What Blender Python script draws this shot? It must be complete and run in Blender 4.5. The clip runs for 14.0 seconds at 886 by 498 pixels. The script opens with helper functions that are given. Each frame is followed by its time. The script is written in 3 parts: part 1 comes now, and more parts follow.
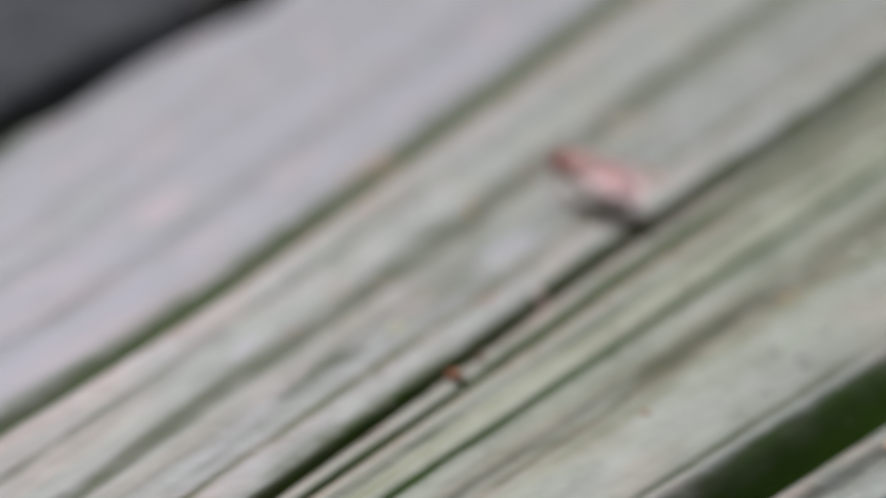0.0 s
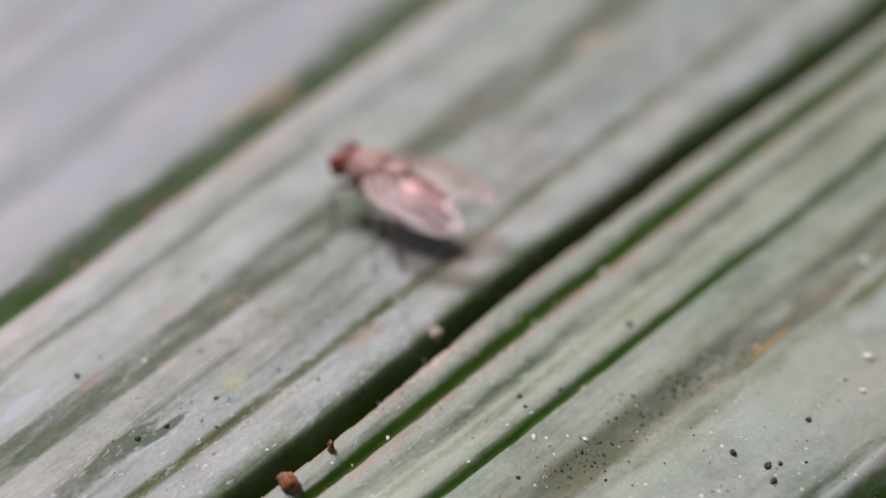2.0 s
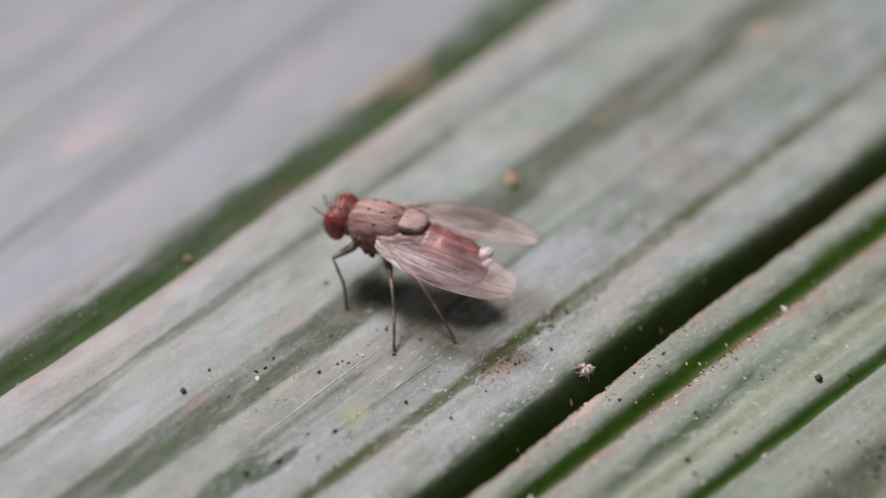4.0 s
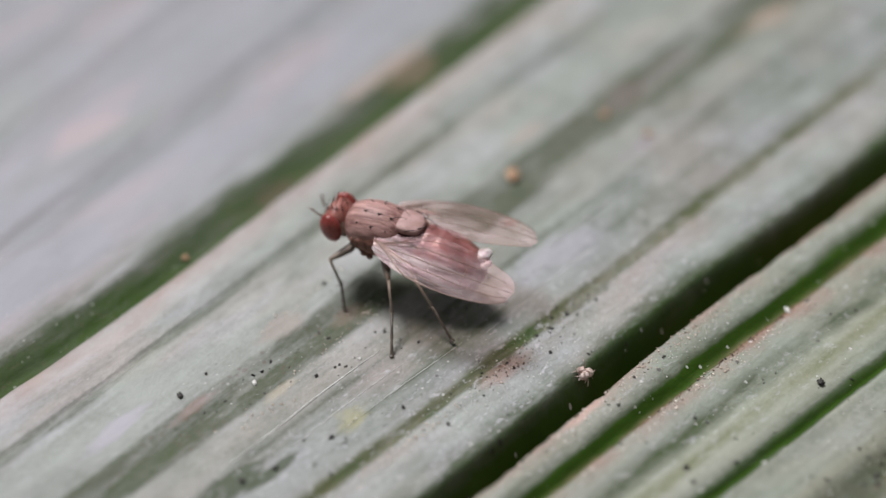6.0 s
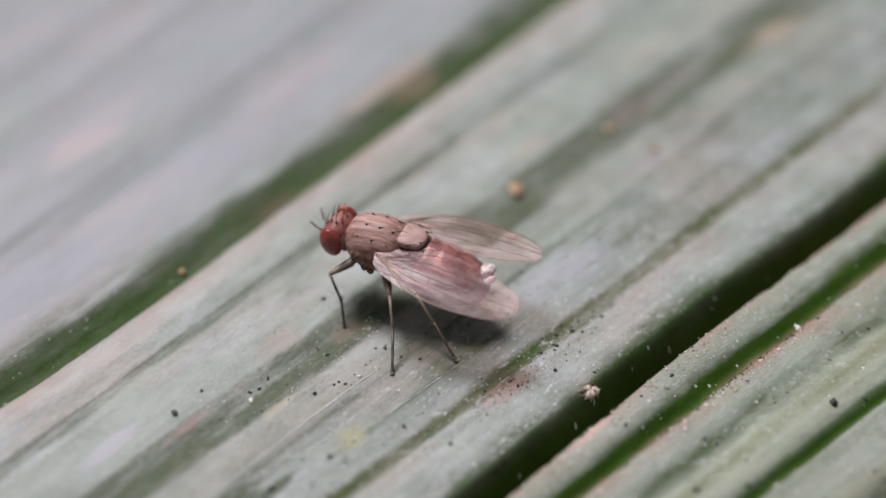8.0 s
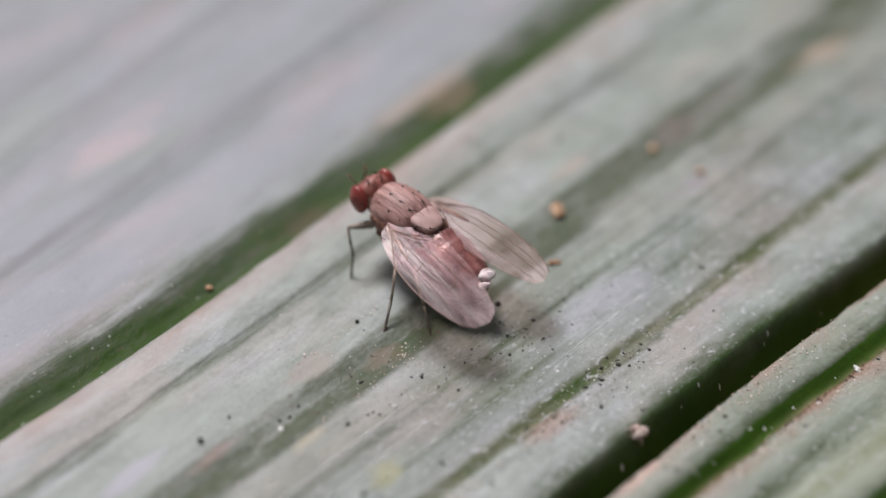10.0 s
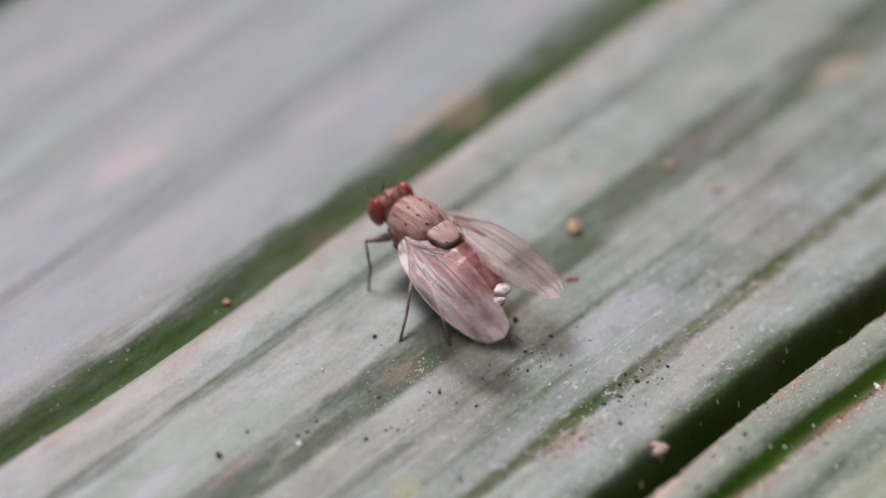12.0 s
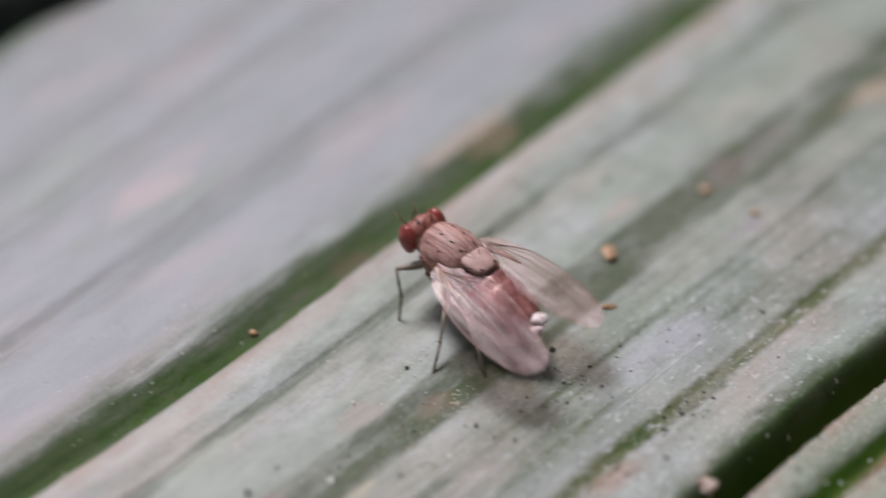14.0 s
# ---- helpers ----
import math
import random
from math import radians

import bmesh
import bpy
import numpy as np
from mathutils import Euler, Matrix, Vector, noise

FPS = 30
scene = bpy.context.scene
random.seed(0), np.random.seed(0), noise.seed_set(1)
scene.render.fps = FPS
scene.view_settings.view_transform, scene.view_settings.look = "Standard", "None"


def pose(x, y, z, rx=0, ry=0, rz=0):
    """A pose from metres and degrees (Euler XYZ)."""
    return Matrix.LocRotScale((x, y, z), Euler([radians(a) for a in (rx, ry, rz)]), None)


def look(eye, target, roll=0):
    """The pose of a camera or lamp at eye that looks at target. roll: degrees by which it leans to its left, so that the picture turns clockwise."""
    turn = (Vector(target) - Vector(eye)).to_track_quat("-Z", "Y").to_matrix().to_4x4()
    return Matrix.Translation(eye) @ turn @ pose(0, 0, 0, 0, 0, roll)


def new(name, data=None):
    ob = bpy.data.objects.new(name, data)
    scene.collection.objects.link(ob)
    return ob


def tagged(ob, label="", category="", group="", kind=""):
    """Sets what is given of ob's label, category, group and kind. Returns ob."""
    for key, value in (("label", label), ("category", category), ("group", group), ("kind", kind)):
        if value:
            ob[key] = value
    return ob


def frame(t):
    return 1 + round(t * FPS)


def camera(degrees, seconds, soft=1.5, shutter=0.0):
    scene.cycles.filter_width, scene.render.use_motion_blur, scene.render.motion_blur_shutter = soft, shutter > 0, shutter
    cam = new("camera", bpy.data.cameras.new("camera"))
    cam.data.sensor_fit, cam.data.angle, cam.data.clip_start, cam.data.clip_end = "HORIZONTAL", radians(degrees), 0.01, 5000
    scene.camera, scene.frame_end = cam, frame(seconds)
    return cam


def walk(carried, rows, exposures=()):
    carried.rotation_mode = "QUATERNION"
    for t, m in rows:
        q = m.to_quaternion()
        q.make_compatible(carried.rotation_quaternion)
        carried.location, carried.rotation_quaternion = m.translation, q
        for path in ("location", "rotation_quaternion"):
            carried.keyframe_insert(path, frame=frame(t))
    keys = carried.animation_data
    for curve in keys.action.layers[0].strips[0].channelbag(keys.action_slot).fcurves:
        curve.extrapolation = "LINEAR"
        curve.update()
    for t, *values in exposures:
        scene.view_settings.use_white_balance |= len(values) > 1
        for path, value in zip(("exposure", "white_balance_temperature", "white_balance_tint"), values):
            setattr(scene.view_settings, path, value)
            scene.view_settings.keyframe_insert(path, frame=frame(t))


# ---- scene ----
# A small fly on the upper side of a ribbed palm leaf, seen from two centimetres away.
cam = camera(52.0, 14.0, shutter=0.6)
cam.data.dof.use_dof = True
cam.data.dof.focus_distance = 0.0158
cam.data.dof.aperture_fstop = 38.0
walk(cam, [
    (0.0, pose(-0.00338, -0.02399, 0.01212, 63.61, 0.82, -9.27)),
    (0.5, pose(0.00127, -0.02238, 0.01278, 58.58, 3.50, -11.46)),
    (1.0, pose(0.00159, -0.02170, 0.01271, 58.84, 2.42, -12.27)),
    (1.5, pose(0.00019, -0.01862, 0.01258, 55.50, -0.07, -10.46)),
    (2.0, pose(0.00053, -0.01681, 0.01237, 53.30, -0.72, -8.28)),
    (2.5, pose(0.00035, -0.01633, 0.01233, 52.36, -1.69, -7.88)),
    (3.0, pose(-0.00020, -0.01577, 0.01136, 52.43, -0.81, -5.51)),
    (3.5, pose(-0.00046, -0.01450, 0.01188, 51.19, -0.81, -2.06)),
    (3.7, pose(-0.00033, -0.01436, 0.01169, 51.52, -0.09, -1.40)),
    (5.8, pose(-0.00007, -0.01339, 0.01134, 49.61, 0.05, -0.96)),
    (6.0, pose(-0.00003, -0.01375, 0.01185, 49.69, 0.39, -0.85)),
    (6.5, pose(-0.00000, -0.01379, 0.01157, 50.55, 0.99, -0.41)),
    (7.0, pose(-0.00011, -0.01382, 0.01171, 50.77, 0.76, -0.64)),
    (7.5, pose(-0.00010, -0.01356, 0.01132, 49.83, 0.96, -0.26)),
    (8.0, pose(-0.00007, -0.01351, 0.01155, 50.89, 0.21, -0.69)),
    (8.2, pose(0.00016, -0.01343, 0.01156, 50.57, 0.29, -0.74)),
    (10.3, pose(-0.00067, -0.01263, 0.01133, 51.32, -0.89, 0.92)),
    (10.5, pose(-0.00060, -0.01266, 0.01147, 51.74, -1.18, 0.56)),
    (11.0, pose(-0.00073, -0.01291, 0.01166, 52.38, -1.00, 0.75)),
    (11.5, pose(-0.00080, -0.01282, 0.01137, 52.58, -0.37, 1.53)),
    (12.0, pose(-0.00079, -0.01269, 0.01133, 52.10, -0.58, 1.46)),
    (12.5, pose(-0.00062, -0.01235, 0.01121, 51.70, -0.59, 1.59)),
    (13.0, pose(-0.00105, -0.01276, 0.01195, 52.50, -2.07, 0.33)),
    (13.5, pose(-0.00047, -0.01174, 0.01125, 51.77, -1.28, 1.09)),
    (14.0, pose(-0.00118, -0.01229, 0.01098, 53.93, 0.11, 1.90)),
], exposures=[(0.0, -0.10, 6500, 15.5), (1.2, -0.09, 6500, 15.5), (2.4, -0.26, 6500, 14.0), (3.5, -0.31, 6500, 13.0), (6.0, -0.24, 6500, 12.3), (14.0, -0.28, 6480, 13.3)])

# ---- light: a bright overcast sky, brightest beyond the leaf ----
world = bpy.data.worlds.new("overcast_sky")
scene.world = world
world.use_nodes = True
wn, wl = world.node_tree.nodes, world.node_tree.links
wn.clear()
sky = wn.new("ShaderNodeTexSky")
sky.sky_type = "NISHITA"
sky.sun_disc = False
sky.sun_elevation = radians(64.4)
sky.sun_rotation = radians(-38.8)
sky.dust_density = 4.0
haze = wn.new("ShaderNodeHueSaturation")
haze.inputs["Saturation"].default_value = 0.12
bg = wn.new("ShaderNodeBackground")
bg.inputs["Strength"].default_value = 0.042
wout = wn.new("ShaderNodeOutputWorld")
wl.new(sky.outputs[0], haze.inputs["Color"])
wl.new(haze.outputs[0], bg.inputs["Color"])
wl.new(bg.outputs[0], wout.inputs["Surface"])

sun_data = bpy.data.lights.new("sun", "SUN")
sun_data.energy = 4.5
sun_data.angle = radians(19)
sun_data.color = (1.0, 0.98, 0.985)
sun = new("sun", sun_data)
sun.matrix_world = look((-0.33, 0.41, 1.1), (0, 0, 0))

# ---- materials ----
MM = 0.001


def material(name):
    m = bpy.data.materials.new(name)
    m.use_nodes = True
    nodes, links = m.node_tree.nodes, m.node_tree.links
    return m, nodes, links, nodes["Principled BSDF"]


def ramp(nodes, stops, interpolation="LINEAR"):
    r = nodes.new("ShaderNodeValToRGB")
    r.color_ramp.interpolation = interpolation
    e = r.color_ramp.elements
    while len(e) < len(stops):
        e.new(0.5)
    for k, (at, c) in enumerate(stops):
        e[k].position = at
        e[k].color = (c, c, c, 1) if isinstance(c, (int, float)) else (*c, 1)
    return r


def noise_node(nodes, links, vector, scale, detail=4, rough=0.55):
    n = nodes.new("ShaderNodeTexNoise")
    n.inputs["Scale"].default_value = scale
    n.inputs["Detail"].default_value = detail
    n.inputs["Roughness"].default_value = rough
    links.new(vector, n.inputs["Vector"])
    return n


def math_node(nodes, links, op, a, b, clamp=False):
    n = nodes.new("ShaderNodeMath")
    n.operation, n.use_clamp = op, clamp
    for k, v in enumerate((a, b)):
        if isinstance(v, (int, float)):
            n.inputs[k].default_value = v
        else:
            links.new(v, n.inputs[k])
    return n.outputs[0]


def mix_node(nodes, links, fac, a, b, kind="MIX"):
    n = nodes.new("ShaderNodeMixRGB")
    n.blend_type = kind
    for k, v in enumerate((fac, a, b)):
        if isinstance(v, (int, float)):
            n.inputs[k].default_value = v
        elif isinstance(v, tuple):
            n.inputs[k].default_value = (*v, 1)
        else:
            links.new(v, n.inputs[k])
    return n.outputs[0]


def scaled(nodes, links, vector, s, at=(0, 0, 0)):
    n = nodes.new("ShaderNodeMapping")
    n.inputs["Scale"].default_value = s
    n.inputs["Location"].default_value = at
    links.new(vector, n.inputs["Vector"])
    return n.outputs[0]


# Lanes of the leaf across its ribs, in millimetres: how much green shows through the waxy bloom. High values in the
# grooves and at the far drop also paint their shade.
GREEN_AND_SHADE = [(-17.0, 0.3), (-15.5, 0.75), (-15.1, 0.12), (-14.5, 0.4), (-14.0, 0.2), (-13.6, 0.25), (-13.45, 1.0), (-12.8, 1.0), (-12.3, 0.84), (-12.05, 0.72), (-11.95, 0.10), (-11.84, 0.0),
         (-11.76, 0.5), (-11.62, 0.66), (-11.5, 0.14), (-9.7, 0.12), (-9.3, 0.36), (-9.02, 0.2), (-8.86, 0.62), (-8.3, 0.56), (-8.1, 0.24), (-7.6, 0.30), (-7.29, 0.28), (-7.22, 1.0), (-7.06, 0.78), (-6.98, 0.40),
         (-6.86, 0.2), (-6.70, 0.12), (-6.62, 0.30), (-6.5, 0.42), (-6.38, 0.14), (-6.22, 0.46), (-6.06, 0.66), (-5.92, 0.24), (-5.8, 0.1), (-5.52, 0.12), (-5.44, 1.0), (-5.18, 0.96), (-5.04, 0.42), (-4.88, 0.12), (-4.6, 0.08), (-4.5, 1.0), (-4.2, 1.0),
         (-4.08, 0.90), (-3.94, 0.78), (-3.78, 0.52), (-3.5, 0.20), (-2.92, 0.16), (-2.78, 0.76), (-2.62, 0.72), (-2.48, 0.2), (-2.06, 0.22), (-1.95, 0.46), (-1.84, 0.22), (-1.5, 0.22), (-1.42, 0.38), (-1.34, 0.2), (-1.16, 0.45), (-1.0, 0.2), (-0.3, 0.24), (-0.16, 0.58), (0.1, 0.62), (0.5, 0.56), (0.74, 0.58),
         (0.86, 0.2), (1.6, 0.13), (2.38, 0.2), (2.5, 0.46), (2.68, 0.44), (2.8, 0.22), (3.4, 0.16), (3.86, 0.10), (4.0, 0.45), (4.18, 0.88), (4.35, 0.90), (4.7, 0.82), (5.05, 0.62), (5.5, 0.24), (6.2, 0.10), (7.2, 0.10), (8.1, 0.30),
         (8.9, 0.2), (10.4, 0.10), (11.8, 0.26), (13.0, 0.12), (14.4, 0.32), (15.4, 0.14), (18.9, 0.25), (20.4, 0.85), (21.3, 1.0), (22.6, 0.5), (40.0, 0.4)]


def lane_ramp(nodes, links, w, table):
    """A value that follows the lane w by a table, in ramps of at most 24 stops."""
    out = None
    for k in range(0, len(table) - 1, 23):
        part = table[k:k + 24]
        lo, hi = part[0][0], part[-1][0]
        at = nodes.new("ShaderNodeMapRange")
        at.inputs["From Min"].default_value, at.inputs["From Max"].default_value = lo, hi
        links.new(w, at.inputs["Value"])
        r = ramp(nodes, [((p - lo) / (hi - lo), c) for p, c in part])
        links.new(at.outputs[0], r.inputs[0])
        out = r.outputs[0] if out is None else mix_node(nodes, links, math_node(nodes, links, "GREATER_THAN", w, lo), out, r.outputs[0])
    return out


def leaf_material(name):
    m, n, l, p = material(name)
    uv = n.new("ShaderNodeUVMap").outputs[0]
    sep = n.new("ShaderNodeSeparateXYZ")
    l.new(uv, sep.inputs[0])

    def add(a, b, clamp=False):
        return math_node(n, l, "ADD", a, b, clamp)

    def times(a, b, clamp=False):
        return math_node(n, l, "MULTIPLY", a, b, clamp)

    def swing(scale_u, scale_w, amount, at=(0, 0, 0), detail=4, rough=0.55):
        """A noise in cells per millimetre along and across the ribs, from -amount/2 to amount/2."""
        k = noise_node(n, l, scaled(n, l, uv, (scale_u, scale_w, 1), at), 1.0, detail, rough).outputs[0]
        return k, times(math_node(n, l, "SUBTRACT", k, 0.5), amount)

    def clip(value, stops):
        r = ramp(n, stops)
        l.new(value, r.inputs[0])
        return r.outputs[0]

    def patch_at(u0, w0, ru, rw, ragged, rough_by, hard):
        """A stain with a ragged edge: 1 inside, 0 outside."""
        q = n.new("ShaderNodeVectorMath")
        q.operation = "LENGTH"
        l.new(scaled(n, l, uv, (1 / ru, 1 / rw, 1), (-u0 / ru, -w0 / rw, 0)), q.inputs[0])
        edge = add(q.outputs["Value"], times(math_node(n, l, "SUBTRACT", rough_by, 0.5), ragged))
        return times(math_node(n, l, "SUBTRACT", 1.0, edge), hard, True)

    w = add(sep.outputs[1], add(swing(0.35, 0.9, 0.14, detail=3)[1], swing(2.2, 2.5, 0.10, detail=3)[1]))
    lanes = lane_ramp(n, l, w, GREEN_AND_SHADE)
    # the thinner lanes fade and thicken along their way
    fade = clip(swing(0.30, 1.6, 1.0, (14, 3, 0), 5, 0.62)[0], [(0.36, 0.40), (0.56, 1.05)])
    lanes = times(lanes, mix_node(n, l, clip(lanes, [(0.72, 0.0), (0.92, 1.0)]), fade, (1.0, 1.0, 1.0)))
    far = clip(times(add(w, -4.9), 0.1), [(0.0, 0.0), (0.12, 1.0)])
    close = math_node(n, l, "SUBTRACT", 1.0, far)
    # long fine fibres and blotches in the bloom; the deep lanes and the smooth far half keep more even
    spread, spread_by = swing(0.30, 0.45, 0.55, (9, 4, 0), 6, 0.68)
    grain, grain_by = swing(9, 9, 0.42, detail=5, rough=0.7)
    fine, fine_by = swing(0.5, 16.0, 0.14, detail=4, rough=0.6)
    mottle = swing(1.6, 3.2, 0.42, (7, 7, 0), 6, 0.7)[1]
    loose = add(add(swing(0.12, 5.0, 0.16, detail=5, rough=0.6)[1], add(fine_by, mottle)), add(swing(0.55, 0.8, 0.45, (3, 7, 0), 5, 0.6)[1], add(spread_by, grain_by)))
    even = times(clip(lanes, [(0.6, 1.0), (0.95, 0.35)]), add(times(close, 0.62), 0.38))
    g = add(lanes, times(loose, even))
    # close parallel streaks in the middle of the blade
    streaky = lane_ramp(n, l, w, [(-3.6, 0.25), (-3.2, 0.8), (-2.0, 1.0), (-0.9, 1.0), (-0.4, 0.2), (0.9, 0.1), (2.4, 0.15), (4.0, 0.0)])
    streaky = times(streaky, clip(add(times(sep.outputs[0], 0.1), 0.5), [(0.05, 0.25), (0.3, 1.0)]))
    g = add(g, times(streaky, swing(0.035, 5.0, 0.55, (2, 17, 0), 4, 0.65)[1]), True)
    # places where the bloom has been rubbed off; the one at -1.5, 0.05 also paints shade by the fly
    for u0, w0, ru, rw, level in ((-6.2, -1.42, 0.8, 0.26, 0.60), (-5.6, -1.72, 0.5, 0.13, 0.58), (-7.4, -1.5, 0.7, 0.3, 0.5), (-6.6, 0.15, 1.6, 0.34, 0.64), (-4.2, 0.1, 1.3, 0.26, 0.60), (-1.5, 0.05, 1.3, 0.45, 0.72), (2.9, 0.2, 0.5, 0.25, 0.62), (4.3, 0.25, 0.9, 0.22, 0.56),
                                  (7.8, 4.4, 1.4, 0.3, 0.95), (0.9, 4.35, 0.7, 0.2, 0.9), (-5.5, 4.6, 2.4, 0.3, 0.85),
                                  (0.3, -2.75, 1.8, 0.2, 0.5), (3.5, -8.9, 3.2, 0.22, 0.6), (-1.6, -2.85, 1.0, 0.12, 0.55), (6.5, -9.35, 2.6, 0.2, 0.66)):
        bare = add(times(patch_at(u0, w0, ru, rw, 3.6, spread, 2.0), level), add(times(grain_by, 1.1), times(mottle, 1.3)))
        g = math_node(n, l, "MAXIMUM", g, bare)
    g = add(g, 0.0, True)
    # the bloom itself: cool grey, in places pink or tan, frosted in others
    rosy = clip(swing(0.22, 0.6, 1.0, (11, 2, 0), 4, 0.5)[0], [(0.50, 0.0), (0.66, 0.75)])
    pale = mix_node(n, l, rosy, mix_node(n, l, far, (0.240, 0.278, 0.250), (0.256, 0.278, 0.300)), mix_node(n, l, far, (0.318, 0.284, 0.252), (0.330, 0.300, 0.312)))
    minty = clip(swing(0.16, 0.5, 1.0, (21, 8, 0), 4, 0.55)[0], [(0.56, 0.0), (0.72, 0.5)])
    pale = mix_node(n, l, minty, pale, (0.212, 0.268, 0.200))
    frost = clip(swing(0.32, 0.9, 1.0, (6, 1, 0), 5, 0.62)[0], [(0.50, 0.0), (0.66, 1.0)])
    pale = mix_node(n, l, times(frost, add(times(close, 0.5), 0.1)), pale, (0.36, 0.375, 0.405))
    cloud = swing(0.7, 1.1, 1.0, (1, 6, 0), 7, 0.72)[0]
    pale = mix_node(n, l, add(times(close, 0.85), 0.15), pale, clip(cloud, [(0.3, 0.80), (0.5, 1.0), (0.7, 1.22)]), "MULTIPLY")
    mint = lane_ramp(n, l, w, [(-12.0, 0.0), (-11.5, 0.35), (-8.0, 0.6), (-4.7, 0.55), (-4.5, 0.0), (-1.2, 0.0), (-0.8, 0.25), (2.0, 0.15), (3.2, 0.0)])
    pale = mix_node(n, l, mint, pale, (0.238, 0.288, 0.200))
    flush = lane_ramp(n, l, w, [(3.1, 0.0), (3.55, 0.32), (3.95, 0.4), (4.15, 0.0)])
    pale = mix_node(n, l, flush, pale, (0.325, 0.272, 0.262))
    thick = lane_ramp(n, l, w, [(-4.0, 1.0), (-3.7, 1.12), (-3.0, 1.12), (-2.8, 1.0), (0.8, 1.0), (1.3, 1.06), (3.1, 1.06), (3.6, 1.22), (3.95, 1.25), (4.3, 1.0)])
    pale = mix_node(n, l, 1.0, pale, thick, "MULTIPLY")
    hue = swing(0.9, 1.7, 1.0, (5, 5, 0), 3)[0]
    mid = mix_node(n, l, far, mix_node(n, l, hue, (0.068, 0.092, 0.060), (0.100, 0.118, 0.078)), (0.108, 0.130, 0.102))
    sallow = lane_ramp(n, l, w, [(-9.6, 0.0), (-9.35, 0.5), (-9.1, 0.1), (-8.2, 0.0), (-8.05, 0.6), (-7.9, 0.0), (-6.95, 0.0), (-6.75, 0.5), (-6.55, 0.9), (-6.4, 0.7), (-6.25, 0.1), (-2.9, 0.0), (-2.66, 0.35), (-2.5, 0.0)])
    mid = mix_node(n, l, sallow, mid, (0.155, 0.175, 0.078))
    pale = mix_node(n, l, times(sallow, 0.45), pale, (0.335, 0.35, 0.23))
    # the darkest green, with the shade of the grooves put into the colour
    deep = mix_node(n, l, hue, (0.017, 0.046, 0.004), (0.045, 0.100, 0.010))
    colour = mix_node(n, l, clip(g, [(0.6, 0.0), (0.92, 1.0)]), mix_node(n, l, clip(g, [(0.05, 0.0), (0.60, 1.0)]), pale, mid), deep)
    # pale scales of wax that lift off in the middle of the blade
    flecks = clip(swing(3.2, 6.5, 1.0, (13, 6, 0), 5, 0.72)[0], [(0.56, 0.0), (0.63, 1.0)])
    flecks = times(flecks, lane_ramp(n, l, w, [(-6.9, 0.0), (-6.6, 0.5), (-5.6, 0.5), (-5.48, 0.0), (-5.08, 0.0), (-4.95, 0.6), (-4.7, 0.7), (-4.5, 0.0), (-3.95, 0.0), (-3.8, 1.0), (-2.9, 1.0), (-1.1, 0.7), (-0.5, 0.15), (0.9, 0.1), (3.0, 0.0)]))
    colour = mix_node(n, l, times(flecks, 0.7), colour, (0.54, 0.55, 0.57))
    # an olive film, thin at its rim, in the middle of the blade; it also paints in the fly's green shadow
    film = times(patch_at(-1.3, -1.55, 1.9, 1.0, 1.1, spread, 1.8), add(times(mottle, 0.9), 0.34), True)
    colour = mix_node(n, l, film, colour, mix_node(n, l, hue, (0.055, 0.086, 0.026), (0.105, 0.138, 0.056)))
    # brown crust that settles along some ribs
    crust_at = lane_ramp(n, l, w, [(-15.0, 0.0), (-14.2, 0.1), (-13.8, 0.45), (-13.5, 0.4), (-13.3, 0.0), (-9.2, 0.0), (-8.95, 0.45), (-8.5, 0.12),
                                  (-8.1, 0.2), (-7.8, 0.0), (-5.85, 0.0), (-5.62, 0.8), (-5.46, 1.0), (-5.36, 0.3), (-5.3, 0.0), (-5.05, 0.0), (-4.85, 0.2), (-4.70, 0.6),
                                  (-4.56, 1.0), (-4.46, 1.0), (-4.34, 0.0), (-3.5, 0.0), (-2.98, 0.35), (-2.6, 0.15), (-2.3, 0.0), (3.2, 0.0), (3.85, 0.6), (4.1, 0.0)])
    crumb = swing(0.8, 1.1, 1.0, (2, 9, 0), 6, 0.7)[0]
    crust = times(crust_at, times(math_node(n, l, "SUBTRACT", crumb, 0.38), 4.0, True), True)
    colour = mix_node(n, l, crust, colour, mix_node(n, l, hue, (0.13, 0.070, 0.042), (0.43, 0.315, 0.245)))
    # fine dirt that lies in two dull bands and over the green of the far rib
    dirt_at = lane_ramp(n, l, w, [(-9.15, 0.0), (-8.85, 0.65), (-8.2, 0.55), (-7.9, 0.0), (-0.3, 0.0), (-0.14, 0.75), (0.2, 0.5), (0.70, 0.7), (0.86, 0.0), (4.0, 0.0), (4.2, 0.3), (4.7, 0.35), (5.3, 0.0)])
    smear = swing(0.5, 1.3, 1.0, (4, 2, 0), 6, 0.7)[0]
    dirt = times(dirt_at, times(math_node(n, l, "SUBTRACT", smear, 0.36), 2.8, True), True)
    colour = mix_node(n, l, dirt, colour, mix_node(n, l, hue, (0.066, 0.092, 0.058), (0.125, 0.116, 0.082)))
    # brown grains that cling to the dirt
    specks = n.new("ShaderNodeTexVoronoi")
    specks.inputs["Scale"].default_value = 7.0
    l.new(uv, specks.inputs["Vector"])
    speck = times(math_node(n, l, "LESS_THAN", specks.outputs["Distance"], times(crumb, 0.55)), clip(swing(1.1, 2.0, 1.0, (8, 3, 0), 5, 0.65)[0], [(0.46, 0.0), (0.58, 0.8)]))
    colour = mix_node(n, l, times(speck, times(dirt_at, 1.3, True)), colour, mix_node(n, l, hue, (0.06, 0.045, 0.032), (0.17, 0.12, 0.085)))
